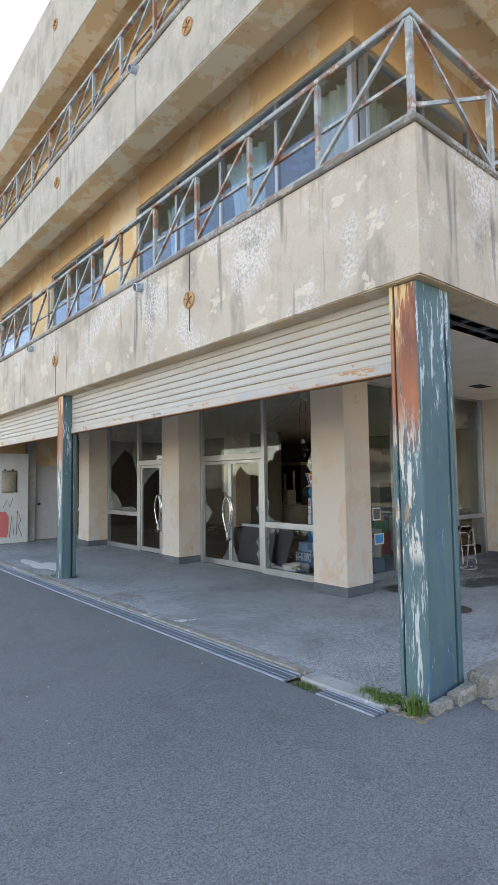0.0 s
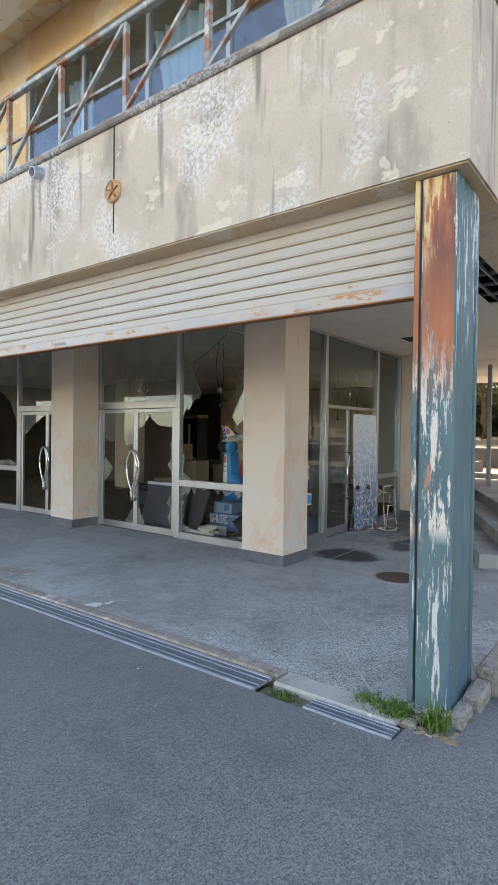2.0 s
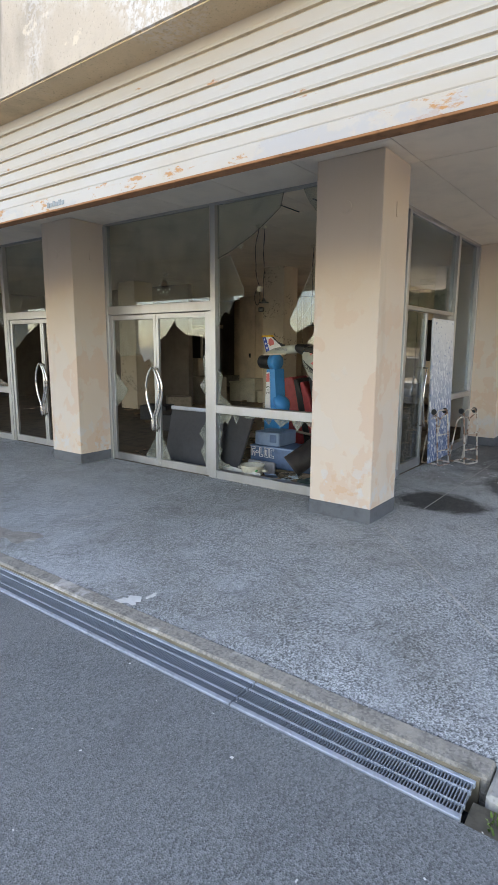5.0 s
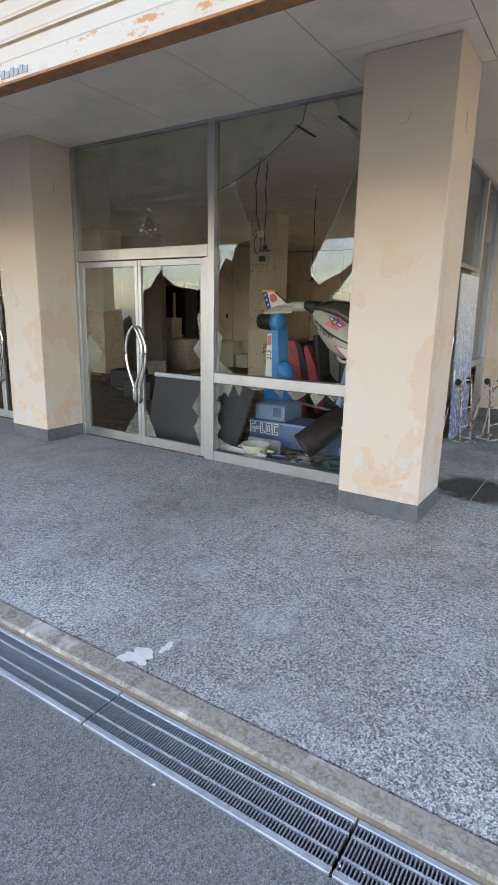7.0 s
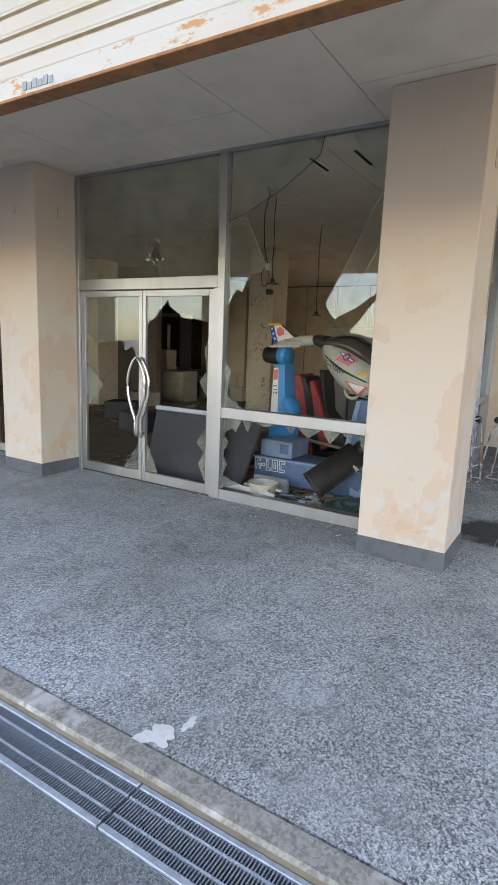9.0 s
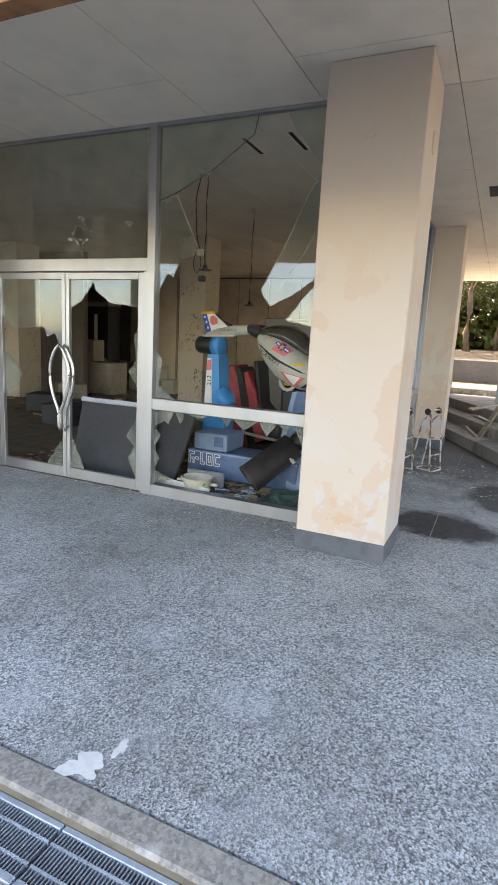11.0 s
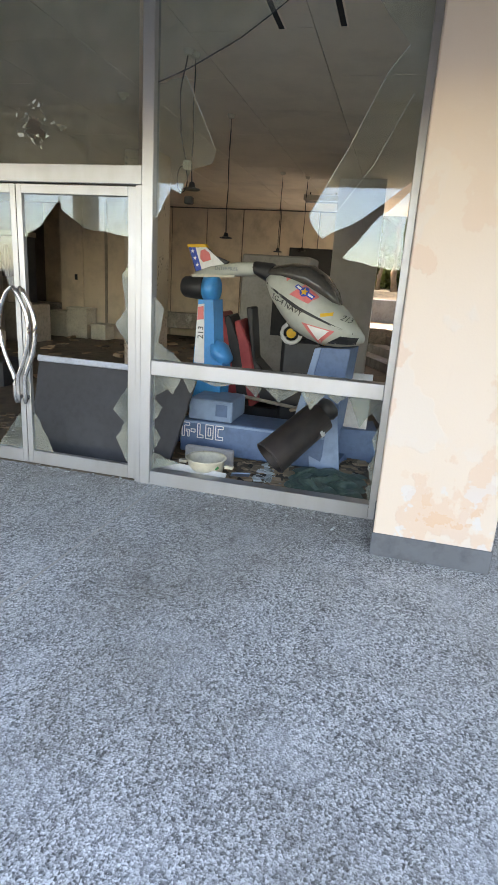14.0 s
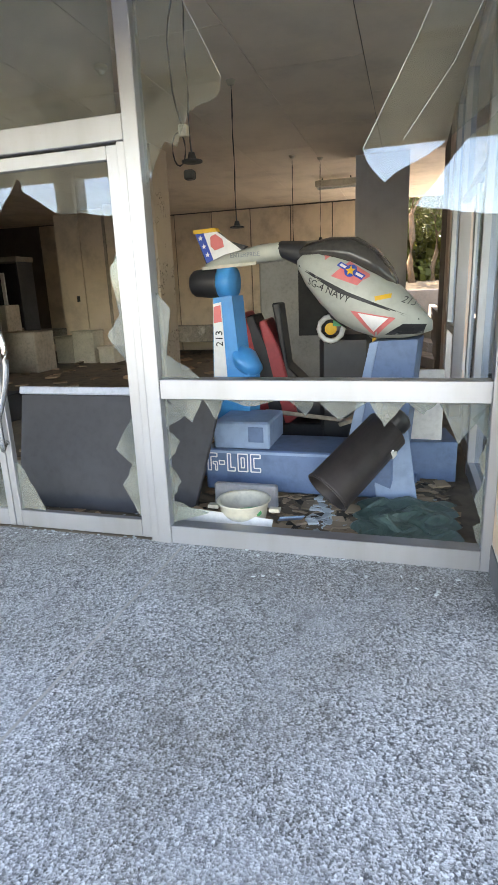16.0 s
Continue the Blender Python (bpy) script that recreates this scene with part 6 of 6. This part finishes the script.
sprism([(-0.1, 1.2), (-0.16, 1.2), (-0.22, 0.7), (-0.42, 0.5), (-0.7, 0.5), (-0.7, 0.3), (-0.26, 0.3)], -0.2, 0.2, BLACK, "cushion", "black seat cushion")
sprism([(-0.1, 0.0), (-0.1, 0.25), (-0.9, 0.25), (-0.9, 0.0)], -0.28, 0.28, BLACK, "plinth")
col = thing("ride_console", "black ride console with coloured steering wheel", "console")
part("body", bx(8.1, 5.95, 0, 8.6, 6.35, 0.95, 0.04), BLACK, col)
part("wheel", tube(B(), [(8.05, 6.25 + 0.09 * math.cos(a * 0.5236), 1.0 + 0.09 * math.sin(a * 0.5236)) for a in range(12)], 0.02, 8, True), PAPER, col, "white steering wheel", True)
part("wheel_centre", lathe(B(), [(0, 0), (0.045, 0.0), (0.045, 0.02), (0, 0.03)], Matrix.Translation((8.06, 6.25, 1.0)) @ Matrix.Rotation(radians(-90), 4, "Y"), 16), YELLOW, col)
part("side_red", bx(8.12, 5.935, 0.1, 8.58, 5.948, 0.6), RED, col)
part("side_green", bx(8.12, 5.935, 0.6, 8.5, 5.948, 0.82), GREEN, col)
part("side_yellow", bx(8.12, 5.935, 0.82, 8.4, 5.948, 0.92), YELLOW, col)
part("green_patch", bx(8.03, 6.15, 1.02, 8.045, 6.23, 1.09), GREEN, col)
cab = thing("arcade_cabinet", "tall grey arcade cabinet with dark screen", "cabinet")
part("body", bx(9.4, 6.35, 0, 10.1, 7.15, 1.75, 0.02), simple("grey cabinet", (0.25, 0.24, 0.22), 0.6), cab)
part("screen", bx(9.39, 6.4, 0.85, 9.398, 6.75, 1.5), DARK, cab)
cab2 = thing("arcade_cabinet", "pale grey cabinet standing deep inside shop", "cabinet")
part("body", bx(12.6, 12.3, 0, 13.2, 13.2, 0.75, 0.02), WOOD, cab2)
part("top_box", bx(12.7, 12.9, 0.752, 13.1, 13.15, 1.25, 0.02), WOOD, cab2)
stub = thing("plywood_partition", "stained cream plywood partition deep inside shop", "partition")
stub["kind"] = "structure"
for i in range(3):
    part("board", bx(14.5 + 0.012 * (i % 2), 11.15 + i * 0.58, 0.0, 14.54 + 0.012 * (i % 2), 11.715 + i * 0.58, CEIL_Z - 0.01 - 0.06 * i, 0.004), INWALL, stub)
part("batten", bx(14.47, 11.69, 0.0, 14.499, 11.75, 2.9, 0.003), WOOD, stub)
part("switch_plate", bx(14.49, 12.45, 1.25, 14.499, 12.52, 1.37, 0.002), BLACK, stub)
for i, (y, w, h) in enumerate(((12.45, 0.42, 0.52), (11.95, 0.5, 0.62), (11.5, 0.36, 0.3))):
    cb = thing("storage_box", "grubby cream box standing against partition", "box", "boxes by the partition")
    part("body", bx(14.02, y, 0.0, 14.44, y + w, h, 0.012), CREAM, cb)
    part("lid", bx(14.0, y - 0.015, h + 0.001, 14.455, y + w + 0.015, h + 0.045, 0.008), CREAM, cb)
rack = thing("display_case", "dark empty display case with pale inner frame", "cabinet")
part("side_panel", bx(13.9, 13.45, 0, 14.4, 13.5, 2.1, 0.006), CHARCOAL, rack)
part("side_panel", bx(13.9, 14.95, 0, 14.4, 15.0, 2.1, 0.006), CHARCOAL, rack)
part("top_panel", bx(13.88, 13.43, 2.101, 14.42, 15.02, 2.2, 0.006), WOOD, rack)
part("plinth", bx(13.9, 13.501, 0, 14.4, 14.949, 0.75, 0.006), WOOD, rack)
part("back_panel", bx(14.36, 13.501, 0.751, 14.4, 14.949, 2.1), BLACK, rack)
part("inner_frame", bx(14.0, 13.9, 0.752, 14.04, 13.98, 1.9, 0.004), PAPER, rack, "pale upright frame")
part("inner_frame", bx(14.0, 14.35, 0.752, 14.04, 14.45, 1.8, 0.004), PAPER, rack, "pale upright frame")
# solid black block and sheet stand for the unlit depth of doorway and hatch
setting("doorway_black_fill", bx(12.16, 14.0, 0, 12.5, 15.1, 2.6), DARK, "black block standing for unlit doorway")
bd = thing("dark_board", "black sheet standing for unlit hatch in back wall", "hatch")
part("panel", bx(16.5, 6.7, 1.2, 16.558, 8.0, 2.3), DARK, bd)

# litter of machine parts behind the broken pane
sign = thing("machine_plinth", "fallen blue arcade machine base with outlined lettering", "arcade machine")
part("base", bx(7.12, 5.75, 0.02, 7.55, 6.96, 0.3, 0.012), BLUE, sign)
part("upper_box", bx(7.14, 6.52, 0.302, 7.55, 6.9, 0.48, 0.012), PALEBLUE, sign)
part("hatch", bx(7.132, 6.56, 0.35, 7.139, 6.66, 0.45, 0.002), BLUE, sign)
part("base_rim", bx(7.115, 5.752, 0.275, 7.1195, 6.958, 0.292), PALEBLUE, sign)
bm = B()
def stroke(y0, z0, y1, z1):
    beam(bm, (7.116, y0, z0), (7.116, y1, z1), 0.004, 0.007)
y = 6.94
for pts in ([(0.09, 0.14), (0.0, 0.14), (0.0, 0.0), (0.03, 0.0), (0.03, 0.11), (0.09, 0.11), (0.09, 0.14)], [(0.09, 0.0), (0.09, 0.07), (0.05, 0.07), (0.05, 0.05), (0.07, 0.05), (0.07, 0.0), (0.09, 0.0)], [(0.11, 0.08), (0.16, 0.08), (0.16, 0.05), (0.11, 0.05), (0.11, 0.08)], [(0.19, 0.14), (0.19, 0.0), (0.26, 0.0), (0.26, 0.03), (0.22, 0.03), (0.22, 0.14), (0.19, 0.14)], [(0.29, 0.0), (0.29, 0.14), (0.38, 0.14), (0.38, 0.0), (0.29, 0.0)], [(0.32, 0.03), (0.32, 0.11), (0.35, 0.11), (0.35, 0.03), (0.32, 0.03)], [(0.5, 0.14), (0.41, 0.14), (0.41, 0.0), (0.5, 0.0), (0.5, 0.03), (0.44, 0.03), (0.44, 0.11), (0.5, 0.11), (0.5, 0.14)]):
    for (a, b), (c, d) in zip(pts, pts[1:]):
        stroke(y - a * 0.72, 0.155 + b * 0.85, y - c * 0.72, 0.155 + d * 0.85)
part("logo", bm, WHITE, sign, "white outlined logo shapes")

bin_ = thing("steel_bin", "dark brown steel bin lying tipped over", "bin")
BM = Matrix.Translation((6.78, 6.1, 0.17)) @ Vector((0.32, -0.36, 0.36)).to_track_quat("Z", "Y").to_matrix().to_4x4()
part("drum", lathe(B(), [(0.135, 0.0), (0.14, 0.0), (0.145, 0.01), (0.14, 0.02), (0.13, 0.52), (0.0, 0.53), (0, 0.51), (0.12, 0.5), (0.13, 0.03), (0.135, 0.0)], BM, 28), BROWNSTEEL, bin_, "", True)
part("rim_ring", tube(B(), [BM @ Vector((0.14 * math.cos(a * 0.2618), 0.14 * math.sin(a * 0.2618), 0)) for a in range(24)], 0.006, 6, True), BROWNSTEEL, bin_)
part("neck", lathe(B(), [(0.0, 0.5), (0.085, 0.515), (0.08, 0.56), (0.09, 0.575), (0.09, 0.62), (0.07, 0.64), (0, 0.645)], BM, 24), BLACK, bin_, "black domed bin cap", True)
bm = B()
for i in range(5):
    box(bm, -0.004, -0.018 + 0.0, 0.0, 0.004, 0.018, 0.02 + 0.01 * (i % 2), 0, BM @ Matrix.Rotation(radians(200 + i * 11), 4, "Z") @ Matrix.Translation((0.136, 0, 0.40 + 0.004 * i)))
part("bin_mark", bm, PAPER, bin_, "white painted scribble")

bowl = thing("rice_pot", "dented pale metal pot with green litter", "pot")
part("pot", lathe(B(), [(0, 0.02), (0.1, 0.02), (0.125, 0.06), (0.14, 0.15), (0.155, 0.16), (0.15, 0.165), (0.132, 0.155), (0.115, 0.07), (0.09, 0.035), (0, 0.035)], Matrix.Translation((6.62, 6.55, 0.0)), 28), CREAM, bowl, "", True)
part("bottle", lathe(B(), [(0, 0), (0.03, 0), (0.03, 0.1), (0.012, 0.12), (0, 0.12)], Matrix.Translation((6.56, 6.55, 0.1)) @ Matrix.Rotation(radians(80), 4, "X"), 12), GREEN, bowl, "green crumpled bottle")
part("lug", bx(6.6, 6.7, 0.1, 6.64, 6.76, 0.12), CREAM, bowl)
part("lug", bx(6.6, 6.34, 0.1, 6.64, 6.4, 0.12), CREAM, bowl)
lidb = thing("plastic_tray", "grey plastic tray fragment behind pot", "tray")
part("tray", bx(6.88, 6.42, 0.0, 6.93, 6.82, 0.15, 0.01), simple("grey plastic", (0.3, 0.3, 0.31), 0.5), lidb)


def slab(name, label, cat, size, m, mat, edge=None):
    ob = thing(name, label, cat)
    part("board", bx(-size[0] / 2, -size[1] / 2, 0, size[0] / 2, size[1] / 2, size[2], 0.004, m), mat, ob)
    if edge:
        part("edge", bx(-size[0] / 2 - 0.03, -size[1] / 2, size[2] + 0.001, size[0] / 2 + 0.03, size[1] / 2, size[2] + 0.05, 0.008, m), edge, ob, "pale torn top edge")
    return ob


slab("fallen_panel", "charcoal panel leaning inside shop doors", "panel", (0.05, 0.95, 0.72), pose(6.68, 7.62, 0.0, 0, 14, 0), CHARCOAL, simple("pale foam edge", (0.45, 0.49, 0.55), 0.8))
slab("fallen_panel", "charcoal panel slumped beside mullion", "panel", (0.04, 0.4, 0.74), pose(6.82, 7.13, 0.0, 14, 8, 0), CHARCOAL)
slab("plywood_sheet", "pale blue broken board propped upright", "panel", (0.03, 0.24, 0.5), pose(7.12, 5.72, 0.0, -8, 12, 5), PALEBLUE)
slab("plywood_sheet", "blue board lying among debris", "panel", (0.4, 0.35, 0.28), pose(7.75, 5.55, 0.0, 0, 0, 8), BLUE)
slab("paper_sign", "white poster with red print leaning inside", "poster", (0.02, 0.42, 0.55), pose(7.63, 5.66, 0.2, 0, 4, -4), PAPER)
slab("poster_print", "red printed band of white poster", "poster", (0.004, 0.3, 0.06), pose(7.618, 5.66, 0.6, 0, 4, -4), PINKRED)
slab("white_card", "torn white card lying on window sill", "card", (0.13, 0.56, 0.01), pose(6.49, 6.64, 0.06, 4, -42, -5), PAPER)
slab("white_card", "pale blue card scrap on floor", "card", (0.12, 0.14, 0.01), pose(6.62, 6.28, 0.06, 0, 30, 20), PALEBLUE)
slab("wood_board", "broken brown board among debris", "board", (0.25, 0.7, 0.03), pose(8.0, 6.4, 0.32, 10, 12, 20), WOOD)
slab("wood_board", "broken brown board among debris", "board", (0.35, 0.5, 0.03), pose(7.9, 5.9, 0.42, -10, 22, 60), WOOD)

# crumpled green sheet
bm = B()
n = 26
def fold(i, j):
    s = 0.5 * math.sin(i * 0.5 + j * 0.17) + 0.4 * math.sin(j * 0.58 - i * 0.29 + 1) + 0.35 * math.sin((i + j) * 0.83) + 0.3 * noise.noise(Vector((i * 0.45, j * 0.45, 2)))
    edge = max(0, math.sin(math.pi * i / n)) * max(0, math.sin(math.pi * j / n))
    return 0.012 + edge ** 0.4 * (0.06 + 0.035 * s)


g = [[bm.verts.new((6.5 + 0.62 * i / n + 0.03 * math.sin(j * 0.7), 5.4 + 0.54 * j / n + 0.03 * math.sin(i * 0.9), fold(i, j))) for j in range(n + 1)] for i in range(n + 1)]
for i in range(n):
    for j in range(n):
        bm.faces.new((g[i][j], g[i + 1][j], g[i + 1][j + 1], g[i][j + 1]))
cl = part("plastic_sheet", bm, TEALCLOTH)
cl.modifiers.new("thick", "SOLIDIFY").thickness = 0.003
tagged(cl, "crumpled torn green plastic sheet on floor", "sheet")
for i, (x, y, mat) in enumerate(((8.9, 10.2, CHARCOAL), (9.8, 11.5, CHARCOAL), (11.6, 12.6, WOOD), (8.4, 9.0, WOOD), (9.2, 8.4, WOOD), (7.4, 8.6, PAPER), (8.1, 8.9, PAPER))):
    slab("scrap_box" if i < 3 else "scrap_board", "dumped box among rubbish inside shop" if i < 3 else "flat scrap board on dirty shop floor", "box" if i < 3 else "board", (0.5, 0.6, 0.3) if i < 3 else (0.3, 0.4, 0.012), pose(x, y, 0, 0, 0, 25 * i), mat)
